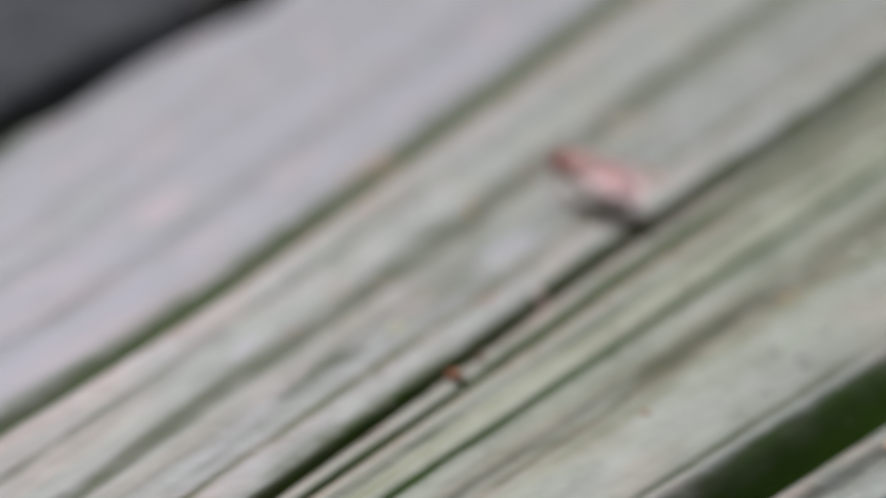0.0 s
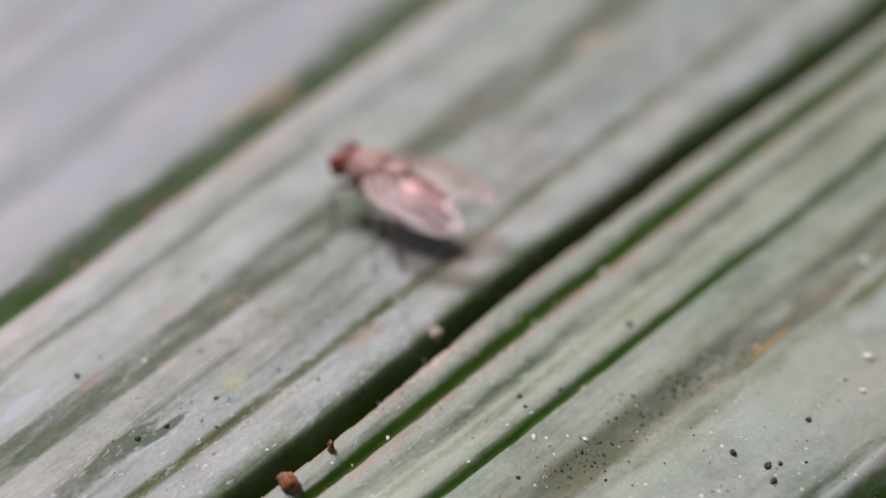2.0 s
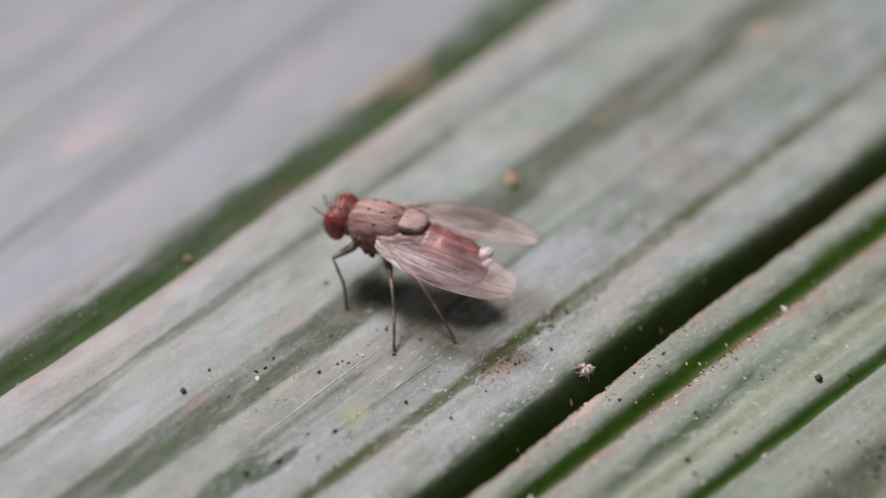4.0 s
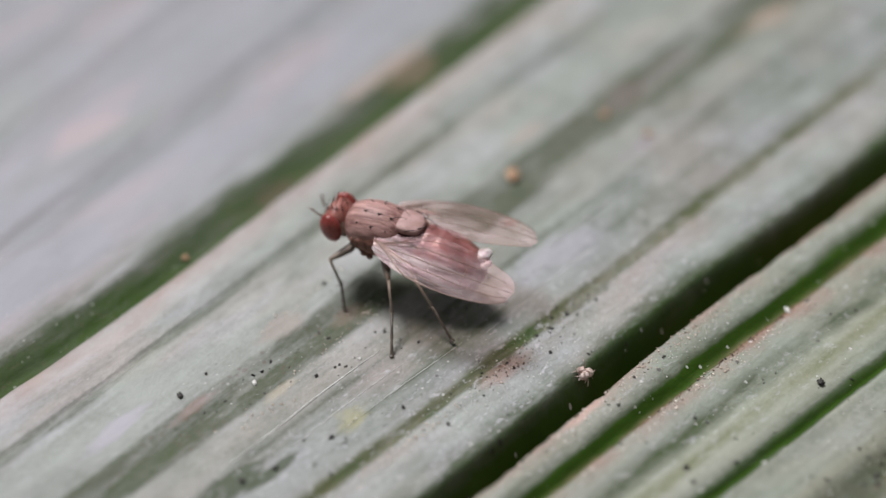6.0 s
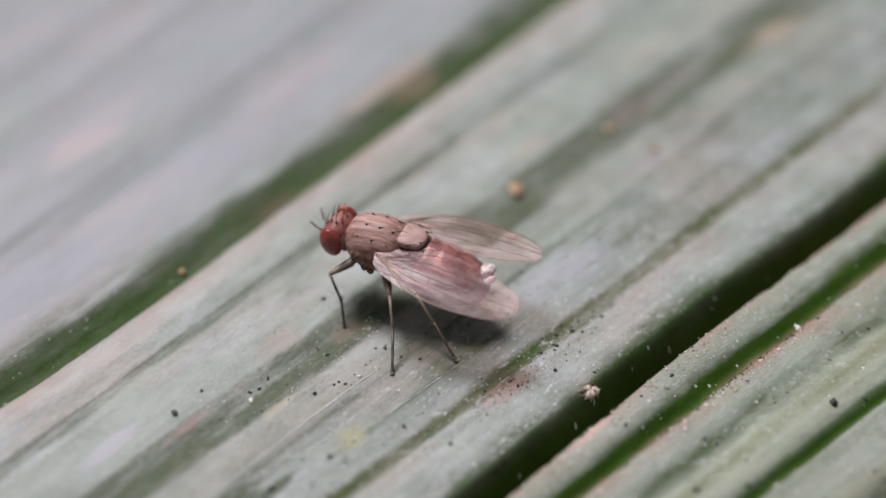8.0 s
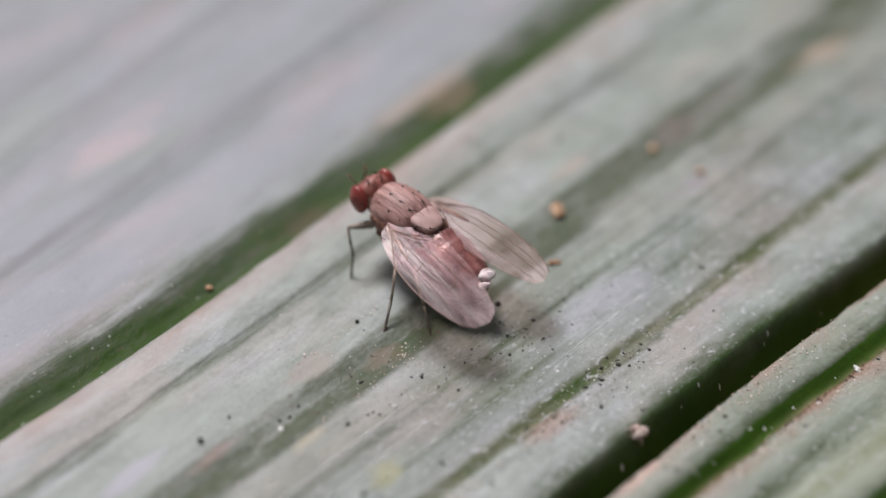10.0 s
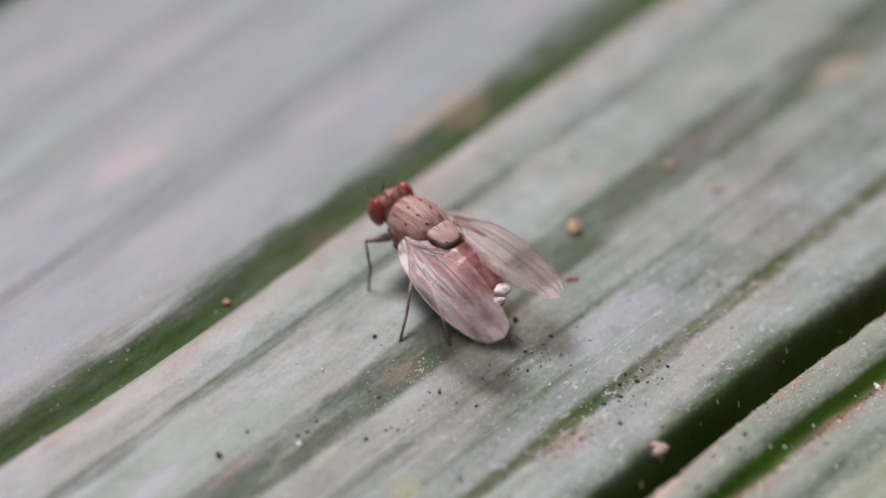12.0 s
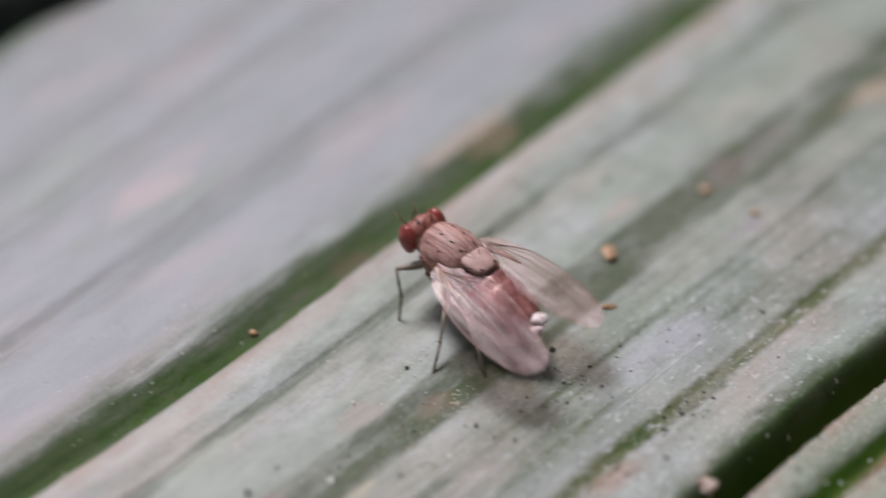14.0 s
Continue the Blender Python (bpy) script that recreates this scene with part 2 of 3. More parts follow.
    # old stains
    for u0, w0, ru, rw, tone, amount in ((-3.97, -1.86, 0.42, 0.36, (0.30, 0.30, 0.15), 0.75), (-1.5, -3.03, 0.8, 0.2, (0.31, 0.215, 0.17), 0.6), (-1.4, -4.66, 0.7, 0.12, (0.48, 0.34, 0.28), 0.9),
                                         (14.0, -0.1, 1.6, 0.3, (0.44, 0.31, 0.22), 0.5), (2.6, -8.95, 1.2, 0.07, (0.46, 0.27, 0.07), 0.6), (-3.3, 0.95, 0.6, 0.3, (0.30, 0.25, 0.20), 0.5), (-5.5, 0.66, 0.6, 0.16, (0.26, 0.20, 0.17), 0.7),
                                         (-2.3, 0.2, 0.5, 0.3, (0.20, 0.15, 0.11), 0.6), (8.4, 0.4, 2.4, 0.36, (0.15, 0.125, 0.105), 0.75), (5.3, 4.75, 1.1, 0.4, (0.22, 0.17, 0.12), 0.7), (-0.6, 4.4, 1.0, 0.3, (0.13, 0.10, 0.07), 0.6),
                                         (4.5, 1.2, 1.0, 0.22, (0.42, 0.33, 0.28), 0.5), (-1.9, 10.0, 1.6, 0.6, (0.40, 0.33, 0.33), 0.7), (6.2, -0.8, 1.2, 0.25, (0.27, 0.23, 0.27), 0.5), (4.9, 5.3, 2.5, 0.3, (0.40, 0.32, 0.27), 0.6),
                                         (-6.6, 1.4, 0.7, 0.25, (0.36, 0.36, 0.41), 0.7), (6.5, -4.56, 3.0, 0.14, (0.22, 0.115, 0.06), 0.7), (2.2, -5.5, 1.6, 0.1, (0.24, 0.13, 0.08), 0.6), (-4.4, -0.3, 0.5, 0.14, (0.40, 0.36, 0.26), 0.6), (1.5, -1.6, 1.6, 0.45, (0.38, 0.385, 0.44), 0.5)):
        colour = mix_node(n, l, times(patch_at(u0, w0, ru, rw, 3.4, cloud, 1.6), amount), colour, tone)
    # fine dark grit and pale scales in the bloom
    for size, seed, thick, tone in ((5.5, 2.0, 0.075, (0.035, 0.032, 0.028)), (8.0, 8.0, 0.09, (0.62, 0.62, 0.60))):
        vor = n.new("ShaderNodeTexVoronoi")
        vor.inputs["Scale"].default_value = size
        l.new(scaled(n, l, uv, (1, 1, 1), (seed, seed, 0)), vor.inputs["Vector"])
        cells = n.new("ShaderNodeSeparateXYZ")
        l.new(vor.outputs["Color"], cells.inputs[0])
        some = math_node(n, l, "GREATER_THAN", cells.outputs[0], math_node(n, l, "SUBTRACT", 1.38, times(spread, 0.95)))
        some = times(some, clip(times(add(w, 3.0), 0.2), [(0.2, 1.0), (0.36, 0.35)]))
        dot = times(math_node(n, l, "LESS_THAN", vor.outputs["Distance"], times(cells.outputs[1], thick * 3)), some)
        colour = mix_node(n, l, times(dot, 0.75), colour, tone)
    l.new(colour, p.inputs["Base Color"])
    l.new(clip(g, [(0.0, 0.56), (1.0, 0.66)]), p.inputs["Roughness"])
    l.new(clip(g, [(0.15, 1.0), (0.55, 0.34), (1.0, 0.12)]), p.inputs["Specular IOR Level"])
    p.inputs["Specular Tint"].default_value = (1.0, 0.88, 1.0, 1)
    height = add(add(times(fine, 0.3), times(flecks, 0.7)), times(grain, 1.5))
    height = add(height, times(cloud, 1.2))
    bump = n.new("ShaderNodeBump")
    bump.inputs["Strength"].default_value = 0.5
    bump.inputs["Distance"].default_value = 0.000035
    l.new(height, bump.inputs["Height"])
    l.new(bump.outputs[0], p.inputs["Normal"])
    return m


def mottled(name, dark, light, scale, rough=0.5, bump=0.3, size=0.00003, spec=0.5, stretch=None):
    """A plain surface with mottling at two scales; scale is in cells per metre."""
    m, n, l, p = material(name)
    tc = n.new("ShaderNodeTexCoord").outputs["Object"]
    if stretch:
        tc = scaled(n, l, tc, stretch)
    a = noise_node(n, l, tc, scale, 5, 0.65)
    b = noise_node(n, l, tc, scale * 0.22, 3)
    f = math_node(n, l, "MULTIPLY", math_node(n, l, "ADD", a.outputs[0], b.outputs[0]), 0.5)
    r = ramp(n, [(0.42, dark), (0.58, light)])
    l.new(f, r.inputs[0])
    l.new(r.outputs[0], p.inputs["Base Color"])
    p.inputs["Roughness"].default_value = rough
    p.inputs["Specular IOR Level"].default_value = spec
    bm = n.new("ShaderNodeBump")
    bm.inputs["Strength"].default_value, bm.inputs["Distance"].default_value = bump, size
    l.new(a.outputs[0], bm.inputs["Height"])
    l.new(bm.outputs[0], p.inputs["Normal"])
    return m


def wing_material():
    """A thin smoky film: mostly clear, brownish, with a pearly sheen that streaks along the wing."""
    m, n, l, p = material("wing_membrane")
    tc = n.new("ShaderNodeTexCoord").outputs["Object"]
    a = noise_node(n, l, scaled(n, l, tc, (0.35, 1.0, 1.0)), 2600, 4)
    r = ramp(n, [(0.35, (0.88, 0.53, 0.56)), (0.65, (0.96, 0.74, 0.76))])
    l.new(a.outputs[0], r.inputs[0])
    l.new(r.outputs[0], p.inputs["Base Color"])
    p.inputs["Roughness"].default_value = 0.5
    p.inputs["Specular IOR Level"].default_value = 0.3
    clear = n.new("ShaderNodeBsdfTransparent")
    tint = ramp(n, [(0.35, (0.95, 0.80, 0.75)), (0.65, (0.98, 0.89, 0.85))])
    l.new(a.outputs[0], tint.inputs[0])
    l.new(tint.outputs[0], clear.inputs["Color"])
    milk = ramp(n, [(0.38, 0.04), (0.66, 0.30)])
    l.new(a.outputs[0], milk.inputs[0])
    film = n.new("ShaderNodeMixShader")
    l.new(milk.outputs[0], film.inputs[0])
    l.new(clear.outputs[0], film.inputs[1])
    l.new(p.outputs[0], film.inputs[2])
    b = noise_node(n, l, scaled(n, l, tc, (0.12, 1.5, 1.0)), 4200, 4)
    bm = n.new("ShaderNodeBump")
    bm.inputs["Strength"].default_value, bm.inputs["Distance"].default_value = 0.8, 0.00005
    l.new(b.outputs[0], bm.inputs["Height"])
    sheen = n.new("ShaderNodeBsdfGlossy")
    sheen.inputs["Roughness"].default_value = 0.34
    hues = ramp(n, [(0.40, (1.0, 0.72, 0.78)), (0.52, (1.0, 0.90, 0.90)), (0.64, (0.88, 1.0, 0.97))])
    l.new(b.outputs[0], hues.inputs[0])
    l.new(hues.outputs[0], sheen.inputs["Color"])
    l.new(bm.outputs[0], sheen.inputs["Normal"])
    facing = n.new("ShaderNodeFresnel")
    facing.inputs["IOR"].default_value = 1.5
    mixer = n.new("ShaderNodeMixShader")
    l.new(math_node(n, l, "MULTIPLY", facing.outputs[0], 0.6), mixer.inputs[0])
    l.new(film.outputs[0], mixer.inputs[1])
    l.new(sheen.outputs[0], mixer.inputs[2])
    l.new(mixer.outputs[0], n["Material Output"].inputs["Surface"])
    return m


LEAF = leaf_material("waxy_leaf")
THORAX = mottled("brown_pollinose_cuticle", (0.21, 0.10, 0.086), (0.53, 0.315, 0.285), 11000, 0.5, 0.7, 0.00002, 0.45, (0.16, 1.8, 1.0))
SCUT = mottled("pale_brown_cuticle", (0.36, 0.22, 0.20), (0.48, 0.315, 0.295), 6000, 0.55, 0.3, 0.00001, 0.4)
ABDOMEN = mottled("red_brown_cuticle", (0.15, 0.042, 0.036), (0.42, 0.18, 0.17), 3000, 0.32, 0.8, 0.00005, 1.0, (0.8, 0.7, 1.0))
PLEURA = mottled("dark_brown_cuticle", (0.070, 0.024, 0.016), (0.30, 0.15, 0.11), 7000, 0.5, 0.4, 0.00002, 0.3)
FRONS = mottled("rusty_cuticle", (0.21, 0.062, 0.05), (0.42, 0.17, 0.135), 8000, 0.5, 0.3)
FACE = mottled("dusty_pale_cuticle", (0.30, 0.22, 0.16), (0.50, 0.40, 0.32), 8000, 0.6, 0.3)
EYE = mottled("faceted_red_eye", (0.19, 0.028, 0.025), (0.35, 0.075, 0.062), 22000, 0.3, 0.6, 0.00001, 0.5)
LEG = mottled("grey_brown_leg_cuticle", (0.14, 0.11, 0.085), (0.40, 0.33, 0.27), 5000, 0.5, 0.2)
TARSUS = mottled("dark_leg_cuticle", (0.05, 0.042, 0.034), (0.13, 0.105, 0.08), 5000, 0.5, 0.2)
HAIR = mottled("black_bristle", (0.01, 0.008, 0.007), (0.03, 0.02, 0.018), 5000, 0.4, 0.1)
VEIN = mottled("brown_vein", (0.17, 0.10, 0.075), (0.40, 0.28, 0.24), 3000, 0.5, 0.1)
PALE = mottled("cream_cuticle", (0.55, 0.45, 0.38), (0.75, 0.66, 0.58), 5000, 0.4, 0.2)
PEARL = mottled("pearly_cuticle", (0.58, 0.44, 0.46), (0.76, 0.76, 0.74), 7000, 0.4, 0.6, 0.00003, 0.5)
WING = wing_material()
RUST = mottled("rusty_crumb", (0.20, 0.09, 0.04), (0.60, 0.36, 0.20), 6000, 0.7, 0.6)
CAKE = mottled("pale_cream_crust", (0.40, 0.31, 0.24), (0.78, 0.70, 0.62), 9000, 0.7, 0.6)
CREAM = mottled("cream_orange_crumb", (0.34, 0.18, 0.09), (0.78, 0.54, 0.37), 5000, 0.7, 0.6)
BROWN = mottled("dark_brown_crust", (0.05, 0.028, 0.016), (0.20, 0.12, 0.08), 9000, 0.8, 0.6)
REDCRUMB = mottled("red_brown_crumb", (0.10, 0.03, 0.012), (0.36, 0.14, 0.06), 6000, 0.7, 0.6)
FLUFF = mottled("pale_fluff", (0.45, 0.33, 0.29), (0.80, 0.68, 0.62), 9000, 0.8, 0.8)
SPECK = mottled("black_grit", (0.012, 0.011, 0.010), (0.05, 0.045, 0.04), 9000, 0.6, 0.5)
WHITE = mottled("white_grit", (0.55, 0.55, 0.52), (0.8, 0.8, 0.78), 9000, 0.35, 0.5)
NEXT_LEAF = mottled("dark_grey_leaf", (0.034, 0.037, 0.041), (0.070, 0.075, 0.083), 900, 0.85, 0.4, 0.00004, 0.05)
SOIL = mottled("dark_soil", (0.02, 0.017, 0.012), (0.06, 0.045, 0.03), 60, 0.9, 0.6, 0.01)

# ---- mesh helpers ----


def finish(name, bm, mat, parent=None, label="", smooth=True):
    """One mesh object from a bmesh in millimetres, under a thing or at top level."""
    me = bpy.data.meshes.new(name)
    bmesh.ops.scale(bm, vec=(MM, MM, MM), verts=bm.verts)
    bm.normal_update()
    bm.to_mesh(me)
    bm.free()
    me.materials.append(mat)
    for f in me.polygons:
        f.use_smooth = smooth
    ob = new(name, me)
    if parent is not None:
        ob.parent = parent
    if label:
        tagged(ob, label)
    return ob


def at_mm(ob, x, y, z, rx=0, ry=0, rz=0):
    ob.matrix_basis = pose(x * MM, y * MM, z * MM, rx, ry, rz)
    return ob


def ellipsoid(bm, c, r, seg=24, rings=16, turn=None):
    m = Matrix.Translation(c) @ (turn or Matrix()) @ Matrix.Diagonal((*r, 1))
    return bmesh.ops.create_uvsphere(bm, u_segments=seg, v_segments=rings, radius=1, matrix=m)["verts"]


def tube(bm, pts, radii, seg=8):
    """A closed round rod along pts, with a radius at each."""
    pts = [Vector(p) for p in pts]
    rings = []
    for k, p in enumerate(pts):
        d = (pts[min(k + 1, len(pts) - 1)] - pts[max(k - 1, 0)]).normalized()
        a = d.cross(Vector((0, 0, 1)))
        a = (a if a.length > 0.1 else d.cross(Vector((0, 1, 0)))).normalized()
        b = d.cross(a)
        rings.append([bm.verts.new(p + radii[k] * (math.cos(q) * a + math.sin(q) * b)) for q in (2 * math.pi * j / seg for j in range(seg))])
    for r, s in zip(rings, rings[1:]):
        for j in range(seg):
            bm.faces.new((r[j], r[(j + 1) % seg], s[(j + 1) % seg], s[j]))
    bm.faces.new(rings[0][::-1])
    bm.faces.new(rings[-1])


def loft(bm, stations, seg=28):
    """A closed body of revolution-like rings: (x, z of axis, half width, half height)."""
    rings = []
    for x, z, ry, rz in stations:
        rings.append([bm.verts.new((x, ry * math.cos(q), z + rz * math.sin(q))) for q in (2 * math.pi * j / seg for j in range(seg))])
    for r, s in zip(rings, rings[1:]):
        for j in range(seg):
            bm.faces.new((r[j], s[j], s[(j + 1) % seg], r[(j + 1) % seg]))
    bm.faces.new(rings[0])
    bm.faces.new(rings[-1][::-1])


# ---- the leaf: ribs fan out from a point 33 mm behind, lanes are counted across them ----
FAN, C48, S48 = 33.0, math.cos(radians(48)), math.sin(radians(48))


def step(a, b, x):
    t = min(max((x - a) / (b - a), 0.0), 1.0)
    return t * t * (3 - 2 * t)


def bend(u):
    """How far the main groove swings across the ribs along its way."""
    rise = max(0.035 * u, -0.4) if u < 0.0 else 0.035 * u * math.exp(-(u / 2.6) ** 2)
    return rise - 0.18 * step(6.0, 20.0, u)


def spot(u, w, z=0.0):
    """A place on the leaf, in millimetres: u along the ribs, w the lane across them."""
    v = w + bend(u) * math.exp(-((w + 4.5) / 0.9) ** 2)
    if w > 2.0 and u < -3.0:
        v += 0.011 * (u + 3.0) ** 2 * min((w - 2.0) / 2.0, 1.0)
    v *= (u + FAN) / FAN
    return Vector((u * C48 - v * S48, u * S48 + v * C48, z))


def groove(w, far, near, depth, lip=0.16):
    """A rib's groove: it rolls off smoothly on the far side and rises steeply at the near lip."""
    if w > far or w < near - lip:
        return 0.0
    down = step(far, near + 0.1 * (far - near), w)
    return -depth * down * (1 - step(near, near - lip, w))


def dip(w, c, half, depth):
    x = abs(w - c) / half
    return -depth * (1 + math.cos(math.pi * x)) / 2 if x < 1 else 0.0


def edge_lane(u, w):
    """The lane counted from the leaf's far edge, which runs inwards along the ribs."""
    c = min(max(u, 0.0), 26.0)
    return w + 0.1 * c + 0.004 * max(c - 10.0, 0.0) ** 2


def relief(u, w):
    """Height of the leaf above its mean plane, in millimetres."""
    n1 = noise.noise(Vector((u * 0.07, w * 0.25, 3.1)))
    ww = w + 0.04 * noise.noise(Vector((u * 0.16, w * 0.35, 8.0))) + 0.035 * noise.noise(Vector((u * 1.7, w * 1.3, 2.0))) + 0.022 * noise.noise(Vector((u * 4.6, w * 3.0, 6.0)))
    z = groove(ww, -3.88, -4.47, 0.98, 0.12) + groove(ww, 5.2, 4.2, 0.28, 0.26) + groove(ww, -11.85, -13.45, 1.5, 0.22)
    z += groove(ww, -5.10, -5.40, 0.17, 0.08) + dip(ww, -6.12, 0.3, 0.05) + groove(ww, -7.06, -7.22, 0.10, 0.06)
    z += dip(ww, -8.5, 0.55, 0.10) + dip(ww, -14.3, 0.4, 0.25) + dip(ww, -15.4, 0.22, 0.2)
    z += dip(ww, 2.65, 0.14, 0.05) + dip(ww, 0.3, 0.5, 0.05) + dip(ww, -2.72, 0.14, 0.05) + dip(ww, 8.3, 0.6, 0.12) + dip(ww, 12.0, 0.6, 0.12)
    z += 0.05 * n1 + 0.016 * noise.noise(Vector((u * 0.10, w * 2.0, 0.4))) + 0.006 * noise.noise(Vector((u * 0.16, w * 7.0, 5.0))) + 0.009 * noise.noise(Vector((u * 0.04, w * 4.2, 12.0)))
    z += 0.12 * step(-9.0, -10.6, w) * step(-11.95, -11.2, w) + 0.045 * math.exp(-((ww + 11.88) / 0.09) ** 2) + 0.06 * step(-4.3, -4.75, w) * step(-5.2, -4.9, w)
    z += 0.02 * step(-5.46, -5.65, w) * step(-6.0, -5.75, w)
    e = edge_lane(u, w) - 0.7 * step(4.0, 0.5, u)
    z -= 0.9 * step(19.2, 21.5, e) + 4.5 * step(21.0, 22.5, e)
    return z


def sheet(name, us, ws, height, mat):
    verts, uvs = [], []
    for u in us:
        for w in ws:
            verts.append(tuple(spot(u, w, height(u, w)) * MM))
            uvs.append((u, w))
    k = len(ws)
    faces = [(i * k + j, (i + 1) * k + j, (i + 1) * k + j + 1, i * k + j + 1) for i in range(len(us) - 1) for j in range(k - 1)]
    me = bpy.data.meshes.new(name)
    me.from_pydata(verts, [], faces)
    me.materials.append(mat)
    layer = me.uv_layers.new(name="UVMap")
    index = np.empty(len(me.loops), dtype=np.int32)
    me.loops.foreach_get("vertex_index", index)
    layer.data.foreach_set("uv", np.array(uvs, dtype=np.float32)[index].ravel())
    for f in me.polygons:
        f.use_smooth = True
    return new(name, me)


def spaced(*runs):
    out = []
    for a, b, d in runs:
        out += list(np.arange(a, b - 1e-6, d))
    return [float(x) for x in out] + [runs[-1][1]]


leaf = sheet("leaf_blade", spaced((-28, -14, 1.0), (-14, -8, 0.3), (-8, 9, 0.15), (9, 22, 0.3), (22, 60, 1.5)),
             spaced((-24, -16, 0.4), (-16, -11.6, 0.07), (-11.6, -9, 0.12), (-9, 5, 0.045), (5, 15, 0.14), (15, 23.8, 0.2)), relief, LEAF)
tagged(leaf, "grey-green ribbed palm leaf with a dull waxy bloom and dark grooves", "leaf", kind="structure")
solid = leaf.modifiers.new("thickness", "SOLIDIFY")
solid.thickness, solid.offset = 0.00025, -1


def next_relief(u, w):
    e = edge_lane(u, w)
    return 0.5 - 2.4 * step(22.9, 21.8, e) + 0.2 * noise.noise(Vector((u * 0.1, w * 0.3, 9.0))) + 0.3 * step(22.0, 26.0, e)


# the neighbouring leaflet, in a much darker grey than the blade
leaflet = sheet("leaf_blade", spaced((-20, 60, 1.0)), spaced((19.8, 42, 0.2)), next_relief, NEXT_LEAF)
tagged(leaflet, "dark grey neighbouring leaflet beyond a dark gap", "leaf", kind="structure")
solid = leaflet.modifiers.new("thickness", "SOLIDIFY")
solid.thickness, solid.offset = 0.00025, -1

bm = bmesh.new()
bmesh.ops.create_grid(bm, x_segments=24, y_segments=24, size=400000, matrix=Matrix.Translation((0, 0, -350)))
ground = finish("ground", bm, SOIL)
tagged(ground, "dark bare soil far below the leaf", "ground", kind="structure")

# ---- the fly: it looks along its own +x, its left is +y, its feet stand at z 0 ----


def bristle_mesh(k):
    bm = bmesh.new()
    tube(bm, [(0, 0, -0.02), (-0.05 * k, 0, 0.06 * k), (-0.15 * k, 0, 0.12 * k), (-0.27 * k, 0, 0.14 * k)], [0.009, 0.008, 0.005, 0.002], 5)
    ellipsoid(bm, (0, 0, 0), (0.026, 0.020, 0.012), 8, 6)
    return bm


def wing_outline(s):
    """Outer and inner edge of the wing at s of its length, from the hinge-to-tip line."""
    s = min(max(s, 0.0), 1.0)
    outer = 0.54 * math.sin(math.pi * s ** 1.02) ** 0.36
    inner = 0.45 * math.sin(math.pi * s ** 0.80) ** 0.38 * step(-0.06, 0.34, s)
    return 0.03 + outer, -0.03 - inner


def wing_height(s, y):
    """The film arches a little and is pleated between its veins."""
    return 0.06 * math.sin(math.pi * s) - 0.10 * max(y, 0.0) ** 2 - 0.10 * min(y, 0.0) ** 2 + 0.008 * math.sin(17 * y) * min(1, 4 * s)


def wing(parent, side):
    length, steps, across = 2.72, 34, 26
    bm = bmesh.new()
    rows = []
    for i in range(steps + 1):
        s = i / steps
        a, b = wing_outline(s)
        ys = [b + (a - b) * j / across for j in range(across + 1)]
        rows.append([bm.verts.new((-length * s, side * y, wing_height(s, y))) for y in ys])
    for r, q in zip(rows, rows[1:]):
        for j in range(across):
            bm.faces.new((r[j], q[j], q[j + 1], r[j + 1]))
    bmesh.ops.recalc_face_normals(bm, faces=bm.faces)
    ob = finish("wing", bm, WING, parent, "translucent pinkish wing membrane with brown veins")
    # long veins fan out from the hinge: place across at mid-wing and at the end, length, thickness
    for mid, end, reach, r in ((1.0, 1.0, 0.98, 0.020), (0.78, 0.93, 0.86, 0.011), (0.52, 0.60, 0.97, 0.013), (0.24, 0.14, 0.99, 0.012), (-0.26, -0.42, 0.93, 0.011), (-0.62, -0.88, 0.66, 0.010), (-0.80, -0.97, 0.36, 0.008), (-0.98, -0.99, 0.90, 0.006)):
        bm = bmesh.new()
        pts, radii = [], []
        for i in range(19):
            s = reach * (0.015 + 0.985 * i / 18)
            a, b = wing_outline(s)
            k = mid + (end - mid) * max(0.0, 2 * s / reach - 1)
            k = 0.35 + (k - 0.35) * step(0.0, 0.36, s)
            y = a * k if k > 0 else -b * k
            pts.append((-length * s, side * y, wing_height(s, y) + 0.004))
            radii.append(0.75 * r * (1 - 0.6 * s / reach))
        tube(bm, pts, radii, 5)
        finish("vein", bm, VEIN, ob)
    for s, k0, k1 in ((0.42, 0.30, 0.55), (0.66, -0.18, 0.27)):
        bm = bmesh.new()
        pts = []
        for j in range(6):
            k = k0 + (k1 - k0) * j / 5
            a, b = wing_outline(s)
            y = a * k if k > 0 else -b * k
            pts.append((-length * (s + 0.01 * j / 5), side * y, wing_height(s, y) + 0.004))
        tube(bm, pts, [0.005] * 6, 5)
        finish("vein", bm, VEIN, ob)
    return ob


